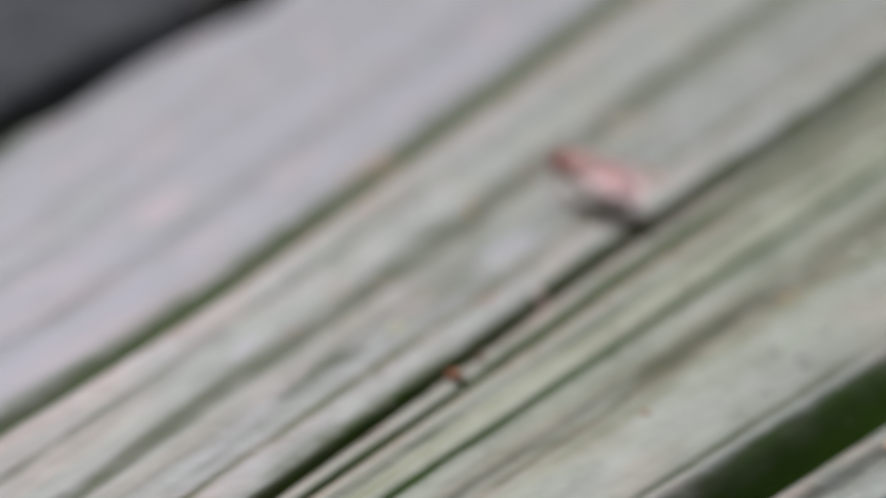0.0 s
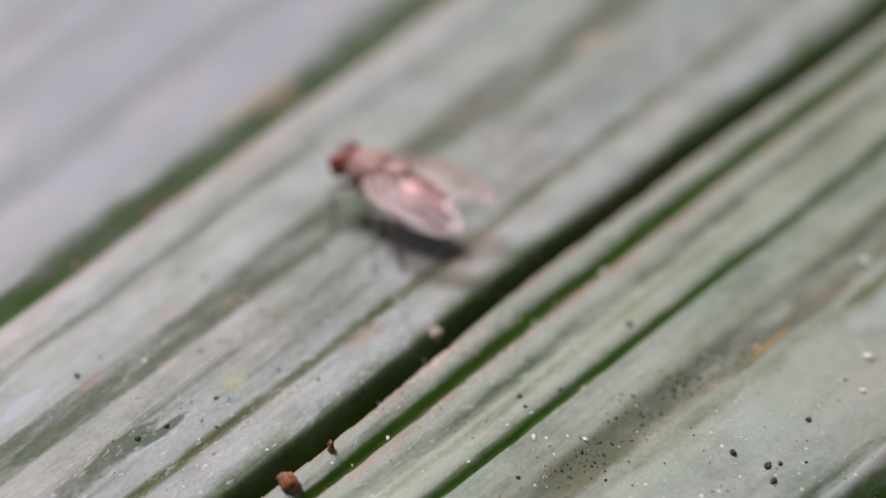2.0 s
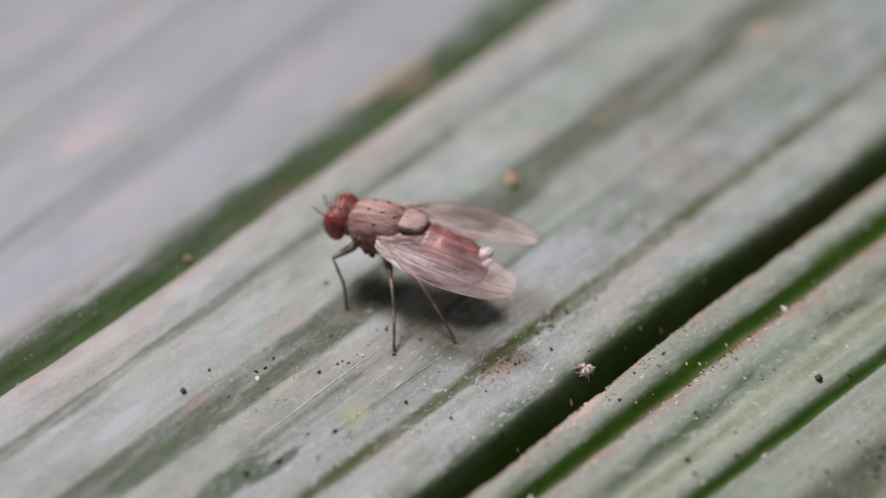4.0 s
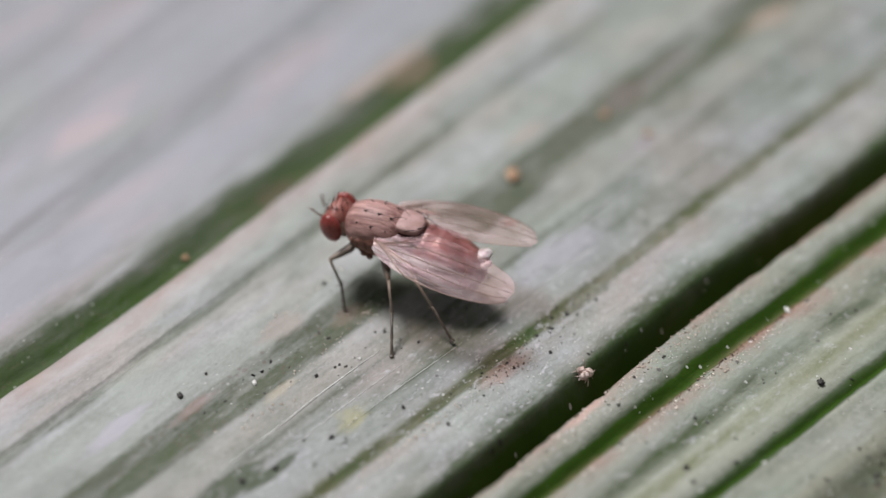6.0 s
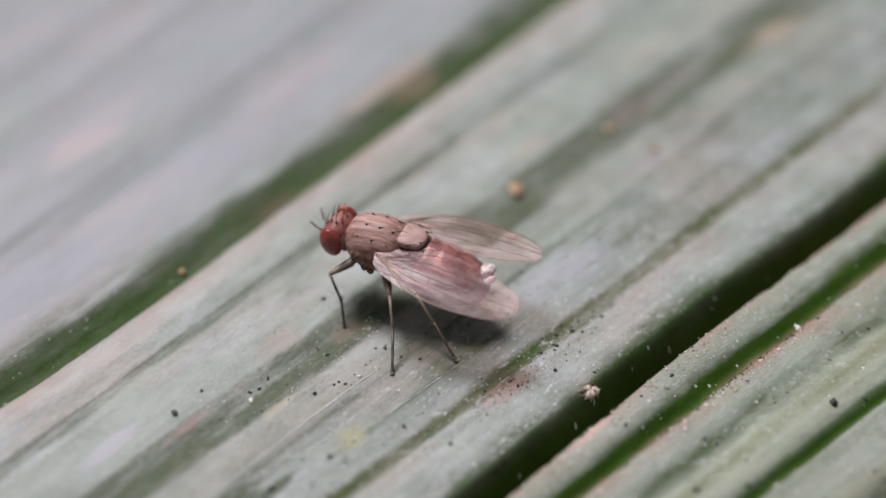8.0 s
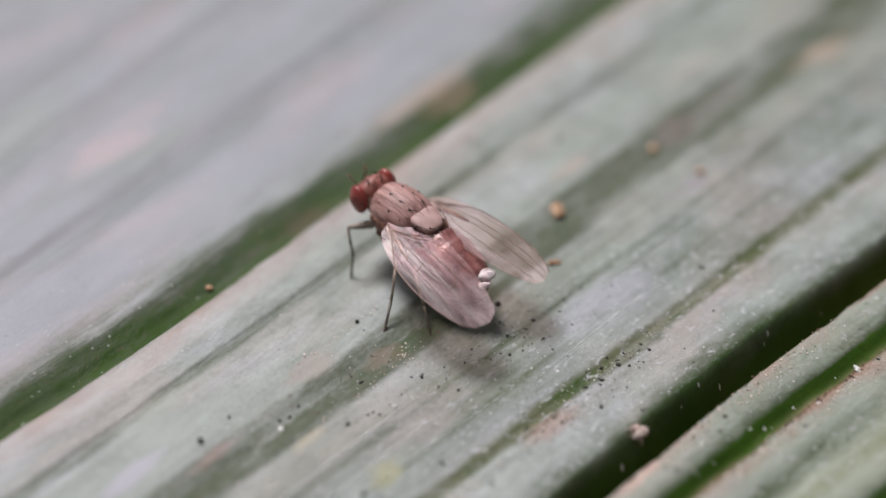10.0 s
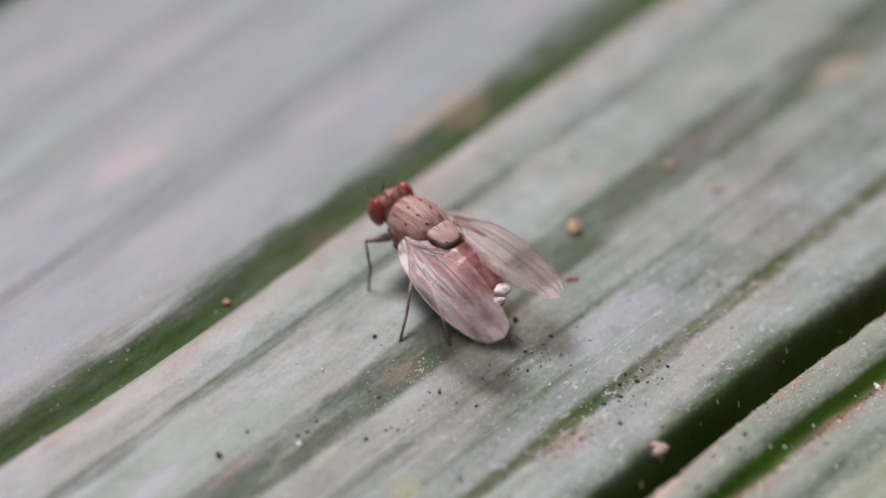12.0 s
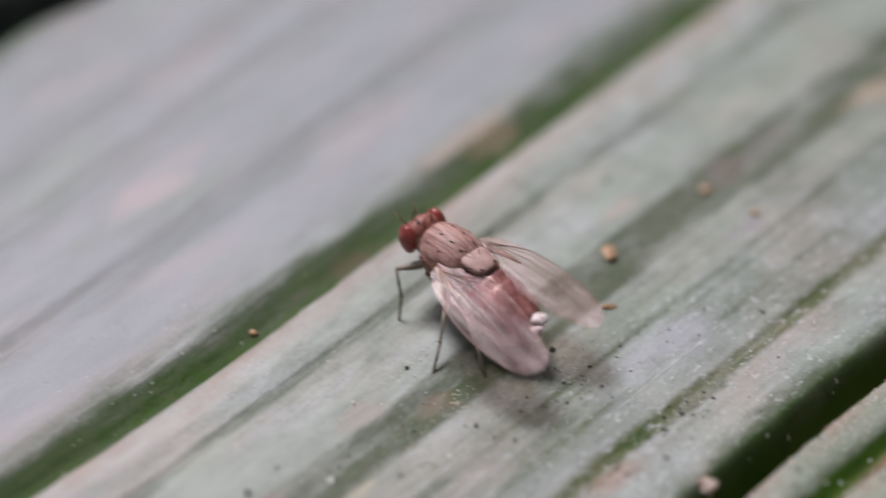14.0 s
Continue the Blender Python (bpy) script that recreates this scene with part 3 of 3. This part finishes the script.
def leg(parent, coxa, knee, ankle, foot):
    """One leg; its own origin is where it joins the body."""
    c = Vector(coxa)
    k, a, f = (Vector(p) - c for p in (knee, ankle, foot))
    bm = bmesh.new()
    tube(bm, [(0, 0, 0.08), k * 0.3, k * 0.7, k], [0.07, 0.085, 0.064, 0.036], 8)
    ob = finish("leg", bm, LEG, parent, "thin grey-brown jointed leg")
    at_mm(ob, *c)
    bm = bmesh.new()
    tube(bm, [k, k * 0.6 + a * 0.4, a], [0.03, 0.026, 0.028], 7)
    for j in range(3):
        side = Vector((random.uniform(-1, 1), random.uniform(-1, 1), 0.2)).normalized()
        tube(bm, [a, a + side * 0.06, a + side * 0.13 + (a - k) * 0.06], [0.008, 0.007, 0.002], 4)
    finish("tibia", bm, LEG, ob)
    bm = bmesh.new()
    pts = [a + (f - a) * q for q in (0, 0.45, 0.5, 0.72, 0.76, 0.95, 1.0)]
    tube(bm, pts, [0.03, 0.024, 0.03, 0.024, 0.03, 0.028, 0.018], 6)
    ellipsoid(bm, f + Vector((0, 0, 0.02)), (0.045, 0.045, 0.022), 8, 6)
    finish("tarsus", bm, TARSUS, ob, "dark foot with claws")
    return ob


def build_fly():
    fly = new("fly")
    tagged(fly, "pinkish-brown fly with red eyes and clear wings on a leaf", "fly")
    # thorax
    bm = bmesh.new()
    loft(bm, [(0.62, 1.38, 0.10, 0.12), (0.58, 1.38, 0.27, 0.27), (0.48, 1.38, 0.39, 0.40), (0.30, 1.37, 0.47, 0.47), (0.08, 1.36, 0.505, 0.50),
              (-0.16, 1.34, 0.50, 0.50), (-0.34, 1.33, 0.46, 0.47), (-0.48, 1.32, 0.37, 0.38), (-0.56, 1.30, 0.24, 0.26), (-0.60, 1.30, 0.08, 0.1)])
    finish("thorax", bm, THORAX, fly, "brown dusted hump with dark bristle pits")
    bm = bmesh.new()
    loft(bm, [(0.52, 1.24, 0.10, 0.12), (0.44, 1.24, 0.36, 0.34), (0.20, 1.28, 0.53, 0.39), (-0.15, 1.29, 0.565, 0.39), (-0.40, 1.28, 0.51, 0.38), (-0.60, 1.27, 0.34, 0.30), (-0.72, 1.28, 0.12, 0.12)])
    for k in range(16):
        q = 2.399 * k
        ellipsoid(bm, (0.40 - 0.055 * k, (0.50 if k % 2 else -0.50) * math.cos(0.1 * (k - 6)), 1.22 + 0.16 * math.sin(q)), (0.07, 0.05, 0.075), 10, 8)
    ellipsoid(bm, (-0.68, 0, 1.40), (0.33, 0.40, 0.16), 20, 12)
    finish("breast", bm, PLEURA, fly, "darker brown underside")
    # scutellum: a smooth flattened lobe behind the thorax
    bm = bmesh.new()
    tilt = Matrix.Translation((-0.66, 0, 1.625)) @ Matrix.Rotation(radians(-13), 4, "Y")
    rings = []
    for size, z in ((0.80, -0.12), (0.97, -0.05), (1.0, 0.0), (0.97, 0.026), (0.91, 0.040), (0.82, 0.050), (0.68, 0.058), (0.50, 0.064), (0.30, 0.068), (0.10, 0.070), (0.02, 0.0702)):
        ring = []
        for k in range(40):
            c, q = math.cos(2 * math.pi * k / 40), math.sin(2 * math.pi * k / 40)
            x, y = math.copysign(abs(c) ** 0.58, c), math.copysign(abs(q) ** 0.58, q)
            ring.append(bm.verts.new(tilt @ Vector((0.245 * x * size, 0.275 * y * size * (1 + 0.16 * x), z))))
        rings.append(ring)
    for a, b in zip(rings, rings[1:]):
        for k in range(40):
            bm.faces.new((a[k], a[(k + 1) % 40], b[(k + 1) % 40], b[k]))
    bm.faces.new(rings[-1])
    bm.faces.new(rings[0][::-1])
    finish("scutellum", bm, SCUT, fly, "smooth flat pinkish-brown plate")
    # head
    bm = bmesh.new()
    ellipsoid(bm, (0.80, 0, 1.42), (0.25, 0.40, 0.34), 28, 18)
    head = finish("head", bm, FRONS, fly, "rusty head between large red eyes")
    bm = bmesh.new()
    ellipsoid(bm, (0.88, 0, 1.24), (0.18, 0.24, 0.22), 18, 12)
    tube(bm, [(0.92, 0, 1.10), (0.93, 0, 0.98)], [0.10, 0.07], 10)
    finish("face", bm, FACE, head, "pale dusty face")
    bm = bmesh.new()
    ellipsoid(bm, (0.64, 0, 1.36), (0.07, 0.33, 0.29), 20, 12)
    finish("neck_rim", bm, FACE, head, "pale dusty back of the head")
    for side in (1, -1):
        bm = bmesh.new()
        ellipsoid(bm, (0.82, side * 0.35, 1.43), (0.22, 0.145, 0.29), 32, 20, Matrix.Rotation(radians(-side * 10), 4, "Z") @ Matrix.Rotation(radians(8), 4, "Y"))
        finish("eye", bm, EYE, head, "dark red compound eye")
        bm = bmesh.new()
        ellipsoid(bm, (1.05, side * 0.08, 1.47), (0.05, 0.045, 0.045), 10, 8)
        ellipsoid(bm, (1.11, side * 0.09, 1.39), (0.045, 0.04, 0.09), 10, 8)
        tube(bm, [(1.11, side * 0.10, 1.45), (1.21, side * 0.15, 1.54), (1.26, side * 0.20, 1.70)], [0.013, 0.010, 0.004], 5)
        for k in range(6):
            a = Vector((1.15 + 0.018 * k, side * (0.12 + 0.015 * k), 1.48 + 0.035 * k))
            tube(bm, [a, a + Vector((0.08, side * 0.03, 0.05))], [0.007, 0.002], 4)
            tube(bm, [a, a + Vector((-0.05, side * 0.04, 0.07))], [0.006, 0.002], 4)
        finish("antenna", bm, PLEURA, head)
    # abdomen
    bm = bmesh.new()
    prof = []
    for k in range(33):
        q = k / 32
        r = 0.57 * math.sqrt(max(0.004, 1 - ((q - 0.32) / 0.68) ** 2.6)) if q > 0.32 else 0.28 + 0.29 * step(0.0, 0.32, q)
        r *= 1 - 0.035 * ((q * 6) % 1.0)
        prof.append((-0.40 - 1.66 * q, 1.06 - 0.27 * q, r, 0.96 * r))
    loft(bm, prof)
    finish("abdomen", bm, ABDOMEN, fly, "red-brown segmented abdomen seen through the wings")
    bm = bmesh.new()
    ellipsoid(bm, (-1.98, -0.12, 1.10), (0.15, 0.17, 0.09), 18, 12, Matrix.Rotation(radians(16), 4, "Y"))
    ellipsoid(bm, (-2.06, 0.02, 1.01), (0.12, 0.11, 0.07), 14, 10, Matrix.Rotation(radians(24), 4, "Y"))
    for v in bm.verts:
        v.co += Vector((noise.noise(v.co * 9), noise.noise(v.co * 9 + Vector((3, 0, 0))), noise.noise(v.co * 9 + Vector((0, 3, 0))))) * 0.035
    finish("abdomen_tip", bm, PEARL, fly, "pale pearly tip of the abdomen")
    # pale wing bases and halteres
    for side in (1, -1):
        bm = bmesh.new()
        tube(bm, [(-0.12, side * 0.46, 1.40), (-0.35, side * 0.57, 1.38), (-0.62, side * 0.66, 1.35), (-0.95, side * 0.76, 1.28)], [0.07, 0.065, 0.045, 0.012], 8)
        finish("wing_base", bm, PALE, fly, "cream wing hinge")
        bm = bmesh.new()
        tube(bm, [(-0.50, side * 0.36, 1.16), (-0.62, side * 0.48, 1.14)], [0.02, 0.02], 6)
        ellipsoid(bm, (-0.66, side * 0.51, 1.14), (0.06, 0.045, 0.045), 10, 8)
        finish("haltere", bm, PALE, fly)
    # bristles
    long = finish("bristle", bristle_mesh(1.0), HAIR, fly)
    short = finish("bristle", bristle_mesh(0.3), HAIR, fly)
    spots = []
    for side in (1, -1):
        spots += [(0.40, side * 0.13, 1.75), (0.16, side * 0.15, 1.835), (-0.10, side * 0.16, 1.825), (-0.34, side * 0.16, 1.77),
                  (0.26, side * 0.34, 1.69), (-0.02, side * 0.38, 1.68), (-0.30, side * 0.36, 1.62), (-0.86, side * 0.16, 1.66), (-0.66, side * 0.30, 1.66)]
        spots += [(0.86, side * 0.13, 1.73), (0.76, side * 0.15, 1.74), (0.67, side * 0.10, 1.70), (0.95, side * 0.12, 1.68)]
    used = set()
    for x, y, z in spots:
        first = long if x > 0.62 or x < -0.3 else short
        ob = first
        if first in used:
            ob = first.copy()
            scene.collection.objects.link(ob)
        used.add(first)
        lean = 38 if x > 0.62 else -34
        at_mm(ob, x, y, z, 0, lean, 20 if y > 0 else -20)
    wings = []
    for side in (1, -1):
        ob = wing(fly, side)
        wings.append(ob)
    legs = []
    for side in (1, -1):
        f = lambda x, y, z: (x, y * (1.0 if side > 0 else -0.75), z)
        legs.append(leg(fly, f(0.38, 0.22, 1.04), f(0.70, 0.76, 1.04), f(0.50, 0.84, 0.52), f(0.44, 0.98, 0.0)))
        legs.append(leg(fly, f(-0.18, 0.30, 0.90), f(-0.46, 0.78, 0.86), f(-0.68, 1.22, 0.52), f(-0.86, 1.78, 0.0)))
        tuck = 1.0 if side > 0 else 0.55
        legs.append(leg(fly, f(-0.42, 0.30, 0.92), f(-0.90, 0.62 * tuck, 0.86), f(-1.29, 0.82 * tuck, 0.47), f(-1.76 + 0.3 * (1 - tuck), 1.10 * tuck, 0.0)))
    return fly, wings, legs


fly, wings, legs = build_fly()
COXAE = [tuple(o.location) for o in legs]

# ---- bits that lie on the leaf ----


def crumb(name, u, w, size, mat, label, category, seed, lift=0.0):
    """An irregular grain that rests on the leaf."""
    rnd = random.Random(seed)
    bm = bmesh.new()
    bmesh.ops.create_icosphere(bm, subdivisions=3, radius=1)
    for v in bm.verts:
        k = 1 + 0.55 * noise.noise(v.co * 1.5 + Vector((seed, 0, 0))) + 0.25 * noise.noise(v.co * 4 + Vector((0, seed, 0)))
        v.co = Vector((v.co.x * size[0], v.co.y * size[1], v.co.z * size[2])) * k
    ob = finish(name, bm, mat)
    at = spot(u, w, relief(u, w) + size[2] * 0.75 + lift)
    at_mm(ob, *at, rnd.uniform(-12, 12), rnd.uniform(-12, 12), rnd.uniform(0, 360))
    return tagged(ob, label, category)


crumb("plant_crumb", 3.1, 0.5, (0.20, 0.12, 0.10), CREAM, "orange-brown plant crumb lying on the leaf", "crumb", 1)
crumb("plant_crumb", 1.75, -0.42, (0.15, 0.05, 0.03), RUST, "flat reddish-brown flake lying on the leaf", "crumb", 2)
crumb("plant_crumb", -5.3, -4.8, (0.19, 0.15, 0.12), REDCRUMB, "rusty brown crumb on a groove edge", "crumb", 4)
crumb("plant_crumb", -4.3, -4.75, (0.07, 0.06, 0.13), REDCRUMB, "small rusty grain on a groove edge", "crumb", 5)
crumb("plant_crumb", -1.18, -14.1, (0.20, 0.14, 0.07), CREAM, "orange crumb beside the deep groove", "crumb", 6)
crumb("plant_crumb", -2.35, -14.1, (0.19, 0.13, 0.06), CREAM, "pale orange crumb beside the deep groove", "crumb", 7)
crumb("plant_crumb", -4.2, -9.6, (0.08, 0.07, 0.05), RUST, "dull brown crumb on the leaf", "crumb", 8)
for seed, (u, w, r) in enumerate([(1.75, -6.8, 0.10), (-4.5, -1.91, 0.06), (-5.5, -1.71, 0.07), (-6.0, -1.5, 0.07), (-3.76, -0.56, 0.05), (-5.59, 1.1, 0.08), (1.98, 2.63, 0.08), (0.32, -2.88, 0.06),
                                  (0.1, -2.7, 0.05), (-2.06, 1.2, 0.06), (5.34, 1.91, 0.08), (3.59, -2.35, 0.05), (-0.67, -3.3, 0.05), (-3.28, -2.34, 0.05), (-3.06, -3.2, 0.05),
                                  (-0.24, -6.16, 0.04), (-1.45, -6.82, 0.05), (-0.67, -11.11, 0.09), (-2.23, -11.18, 0.06), (0.07, -0.39, 0.085), (0.19, -1.13, 0.05), (-3.31, -0.67, 0.035),
                                  (-4.99, 1.16, 0.04), (-2.0, -1.37, 0.04), (-2.21, -0.68, 0.05), (-1.28, -6.56, 0.07), (-0.69, -7.0, 0.05), (-2.95, -7.95, 0.05), (-1.77, -8.3, 0.05),
                                  (-0.41, -10.83, 0.10), (-0.23, -10.94, 0.07), (1.07, -10.63, 0.08), (-0.45, -10.25, 0.09)]):
    tagged(crumb("black_grain", u, w, (r * 0.72, r * 0.55, r * 0.4), SPECK, "tiny black grain stuck to the leaf", "grain", 20 + seed), group="black grains on the leaf")
for seed, (u, w, r) in enumerate([(3.05, -5.45, 0.08), (-4.55, 0.26, 0.06), (-2.99, -0.85, 0.04), (3.41, -10.4, 0.11), (2.39, -10.83, 0.07), (-1.51, -8.16, 0.05), (-2.0, -7.46, 0.06), (6.83, -8.84, 0.13), (-3.4, -5.3, 0.05)]):
    tagged(crumb("white_grain", u, w, (r, r * 0.6, r * 0.4), WHITE, "white shiny flake lying on the leaf", "grain", 60 + seed), group="white flakes on the leaf")
for seed, (u, w, r) in enumerate([(6.6, 0.35, 0.12), (6.5, -0.72, 0.10), (-3.2, 4.5, 0.08), (2.62, -8.82, 0.07)]):
    tagged(crumb("plant_crumb", u, w, (r, r * 0.8, r * 0.5), CREAM, "small pale orange crumb on the leaf", "crumb", 80 + seed), group="orange crumbs on the leaf")


def tuft(u, w, lift, seed):
    """A scrap of plant down: a ragged core with loose hairs."""
    rnd = random.Random(seed)
    bm = bmesh.new()
    for _ in range(9):
        r = rnd.uniform(0.03, 0.06)
        c = Vector((rnd.gauss(0, 0.045), rnd.gauss(0, 0.045), rnd.gauss(0, 0.06)))
        ellipsoid(bm, c, (r, r * 0.8, r * 1.1), 8, 6, Matrix.Rotation(rnd.uniform(0, 3), 4, "X"))
    for v in bm.verts:
        v.co += Vector((noise.noise(v.co * 30), noise.noise(v.co * 30 + Vector((5, 0, 0))), noise.noise(v.co * 30 + Vector((0, 5, 0))))) * 0.025
    for _ in range(26):
        d = Vector((rnd.gauss(0, 1), rnd.gauss(0, 1), rnd.gauss(0, 1))).normalized()
        e = Vector((rnd.gauss(0, 1), rnd.gauss(0, 1), rnd.gauss(0, 1))).normalized()
        tube(bm, [d * 0.05, d * 0.11 + e * 0.02, d * 0.15 + e * 0.06], [0.010, 0.008, 0.003], 4)
    for v in bm.verts:
        v.co *= 1.4
    ob = finish("plant_fluff", bm, FLUFF)
    at_mm(ob, *spot(u, w, relief(u, w) + lift))
    return tagged(ob, "pale pinkish tuft caught in a leaf groove", "fluff")


tuft(-0.63, -4.02, 0.14, 3)


def grit(name, mat, label, clouds, seed, r0, r1):
    """Fine loose grit, thick in some places: one object."""
    rnd = random.Random(seed)
    bm = bmesh.new()
    for u, w, su, sw, count in clouds:
        for _ in range(count):
            a, b = rnd.gauss(u, su), rnd.gauss(w, sw)
            if -4.5 < b < -3.9:  # nothing lies in the steep groove
                continue
            r = rnd.uniform(r0, r1) * rnd.choice((0.7, 0.8, 1.0, 1.5))
            m = Matrix.Translation(spot(a, b, relief(a, b) + r * 0.3)) @ Matrix.Rotation(rnd.uniform(0, 6.28), 4, "Z") @ Matrix.Diagonal((r * rnd.uniform(0.8, 1.8), r, r * 0.6, 1))
            for v in bmesh.ops.create_icosphere(bm, subdivisions=1, radius=1, matrix=m)["verts"]:
                v.co += Vector((rnd.uniform(-r, r), rnd.uniform(-r, r), rnd.uniform(-r, r) * 0.4)) * 0.55
    return tagged(finish(name, bm, mat), label, "grit", kind="stuff")


grit("dark_grit", SPECK, "fine dark grit scattered on the leaf",
     [(0.5, -8.55, 3.0, 0.22, 130), (1.6, -8.5, 0.9, 0.2, 70), (-0.8, -2.95, 1.3, 0.16, 70), (0.5, -2.75, 0.5, 0.12, 25), (-2.6, -0.6, 0.8, 0.5, 22), (-2.0, -2.5, 2.5, 0.8, 25), (-3.6, 0.35, 1.2, 0.3, 14),
      (1.0, -6.0, 4.0, 1.2, 60), (0, -10.4, 3.0, 0.8, 50), (-0.3, -4.75, 2.0, 0.06, 25), (-5.5, -1.7, 0.8, 0.25, 15), (0.4, -5.5, 1.5, 0.05, 20), (1.5, -1.2, 2.0, 1.0, 40), (-3.2, 0.35, 1.6, 0.22, 20), (-0.4, -1.1, 0.6, 0.35, 50), (1.0, -8.5, 2.8, 0.28, 260), (2.6, -8.5, 0.8, 0.22, 120)], 5, 0.008, 0.020)
grit("pale_grit", WHITE, "fine pale scales scattered on the leaf",
     [(-3.0, -2.0, 1.8, 0.8, 30), (0.3, -3.3, 1.2, 0.25, 40), (1.2, -4.9, 1.6, 0.07, 25), (-1.5, -3.0, 1.5, 0.15, 50), (0.0, -7.7, 2.5, 0.5, 60), (1.0, -10.5, 3.0, 0.7, 70), (-3.5, 0.3, 1.2, 0.4, 25), (-2.0, -2.6, 2.5, 0.6, 110), (0.5, -3.2, 2.4, 0.32, 260), (0.8, -4.9, 2.2, 0.10, 70), (0.0, -5.9, 2.5, 0.4, 60), (0.6, -10.3, 2.5, 0.7, 160), (-2.8, -0.8, 1.5, 0.5, 25)], 6, 0.005, 0.011)

grit("cream_grit", CAKE, "fine cream crust caked along the leaf ribs",
     [(-3.7, -3.0, 0.8, 0.07, 130), (-2.0, -0.02, 0.25, 0.14, 40), (-4.9, -0.5, 0.3, 0.1, 25), (1.0, -4.74, 2.0, 0.09, 230), (2.2, -5.62, 2.0, 0.06, 120),
      (-2.6, 1.2, 0.8, 0.05, 30), (-1.3, -2.95, 0.4, 0.12, 40), (-3.0, -0.15, 1.0, 0.05, 35)], 9, 0.006, 0.015)
grit("cream_grit", CAKE, "coarse cream crust caked on the lip of the groove",
     [(-1.5, -4.62, 0.9, 0.05, 120), (1.6, -4.66, 1.5, 0.06, 110), (5.5, -4.62, 1.5, 0.05, 60), (-0.6, -5.56, 1.2, 0.05, 70), (2.6, -5.58, 1.4, 0.05, 80), (-4.6, -4.64, 0.8, 0.05, 40)], 12, 0.006, 0.015)
grit("brown_grit", BROWN, "rusty brown crust inside the groove edges",
     [(-1.6, -4.53, 1.2, 0.025, 110), (2.4, -4.54, 1.4, 0.03, 120), (6.0, -4.53, 1.6, 0.03, 90), (0.4, -5.47, 1.4, 0.03, 110), (3.2, -5.48, 1.2, 0.03, 70), (-1.5, -3.03, 0.3, 0.10, 40)], 13, 0.006, 0.016)


def fibre(u0, u1, w, r):
    """A pale loose fibre lying along the ribs."""
    bm = bmesh.new()
    pts = []
    for j in range(25):
        u = u0 + (u1 - u0) * j / 24
        b = w + 0.03 * math.sin(u * 1.3)
        pts.append(spot(u, b, relief(u, b) + r * 0.6))
    tube(bm, pts, [r * (0.4 + 0.6 * math.sin(math.pi * (j + 0.5) / 25)) for j in range(25)], 6)
    return tagged(finish("leaf_fibre", bm, WHITE), "pale hair-thin fibre lying along the leaf ribs", "fibre", group="loose fibres")


for u0, u1, w, r in ((-5.9, -2.6, -0.99, 0.013), (-5.0, -2.6, -1.55, 0.007), (-4.2, -1.5, -1.95, 0.007), (1.6, 4.6, -1.45, 0.007), (-1.0, 2.8, -2.1, 0.007)):
    fibre(u0, u1, w, r)

# ---- movement ----


def motions():
    # seconds, place of the thorax on the leaf in millimetres, heading, nose-up angle
    rows = [(0.0, 5.31, 2.51, 131, -2, 0), (0.5, 4.03, 1.60, 125, -2, 0), (1.0, 3.06, 1.78, 126, -2, 0), (1.5, 1.77, 1.43, 128, -2, 0), (2.0, 1.60, 0.97, 139, -2, 0),
            (2.5, 0.33, -0.40, 165, 0, 0), (3.0, -0.77, -0.52, 161, -1, -1), (3.5, -0.98, -0.72, 157, -2.5, -1.7), (4.0, -1.12, -0.68, 158.4, -2.5, -1.7), (6.0, -1.12, -0.68, 158.4, -2.5, -1.7), (8.2, -1.12, -0.68, 158.4, -2.5, -1.7),
            (9.2, -1.35, 0.2, 147, 0, -2), (10.3, -1.53, 0.97, 135.4, 3.5, -4), (14.0, -1.53, 0.97, 135.4, 3.5, -4)]
    keyed = []
    for t, x, y, heading, nose, roll in rows:
        h = radians(heading)
        keyed.append((t, pose((x - 0.125 * math.cos(h)) * MM, (y - 0.125 * math.sin(h)) * MM, 0, roll, -nose, heading)))
    walk(fly, keyed)
    for k, ob in enumerate(wings):
        side = 1 if k == 0 else -1
        rest = pose(-0.12 * MM, side * 0.44 * MM, (1.53 if side > 0 else 1.50) * MM, -11 if side > 0 else 4, -8, side * -6)
        beat = [(0.0, 0.0)]
        for j in range(140):
            size = 2.6 if j > 125 else 1.8 if j in (34, 35) else 0.7
            beat.append((0.1 * j + 0.05, size if (j + k) % 2 else -size))
        walk(ob, [(t, rest @ pose(0, 0, 0, -12 * step(3.6, 2.9, t), a, 0)) for t, a in beat + [(14.0, 0.0)]])
    REAR = (0, 10, 7, 0, -6, -4)
    for k, ob in enumerate(legs):
        c = COXAE[k]
        swing = [(0.0, 0.0)]
        for j in range(1, 17):
            swing.append((0.2 * j, (9 if (j + k) % 2 else -9) if 0.2 * j < 3.2 else 0.0))
        swing += [(8.3, 0.0), (8.7, 9.0 if k % 2 else -9.0), (9.1, -9.0 if k % 2 else 9.0), (9.6, 9.0 if k % 2 else -9.0), (10.2, REAR[k]), (14.0, REAR[k])]
        walk(ob, [(t, pose(*c, 0, 0, a)) for t, a in swing])


motions()
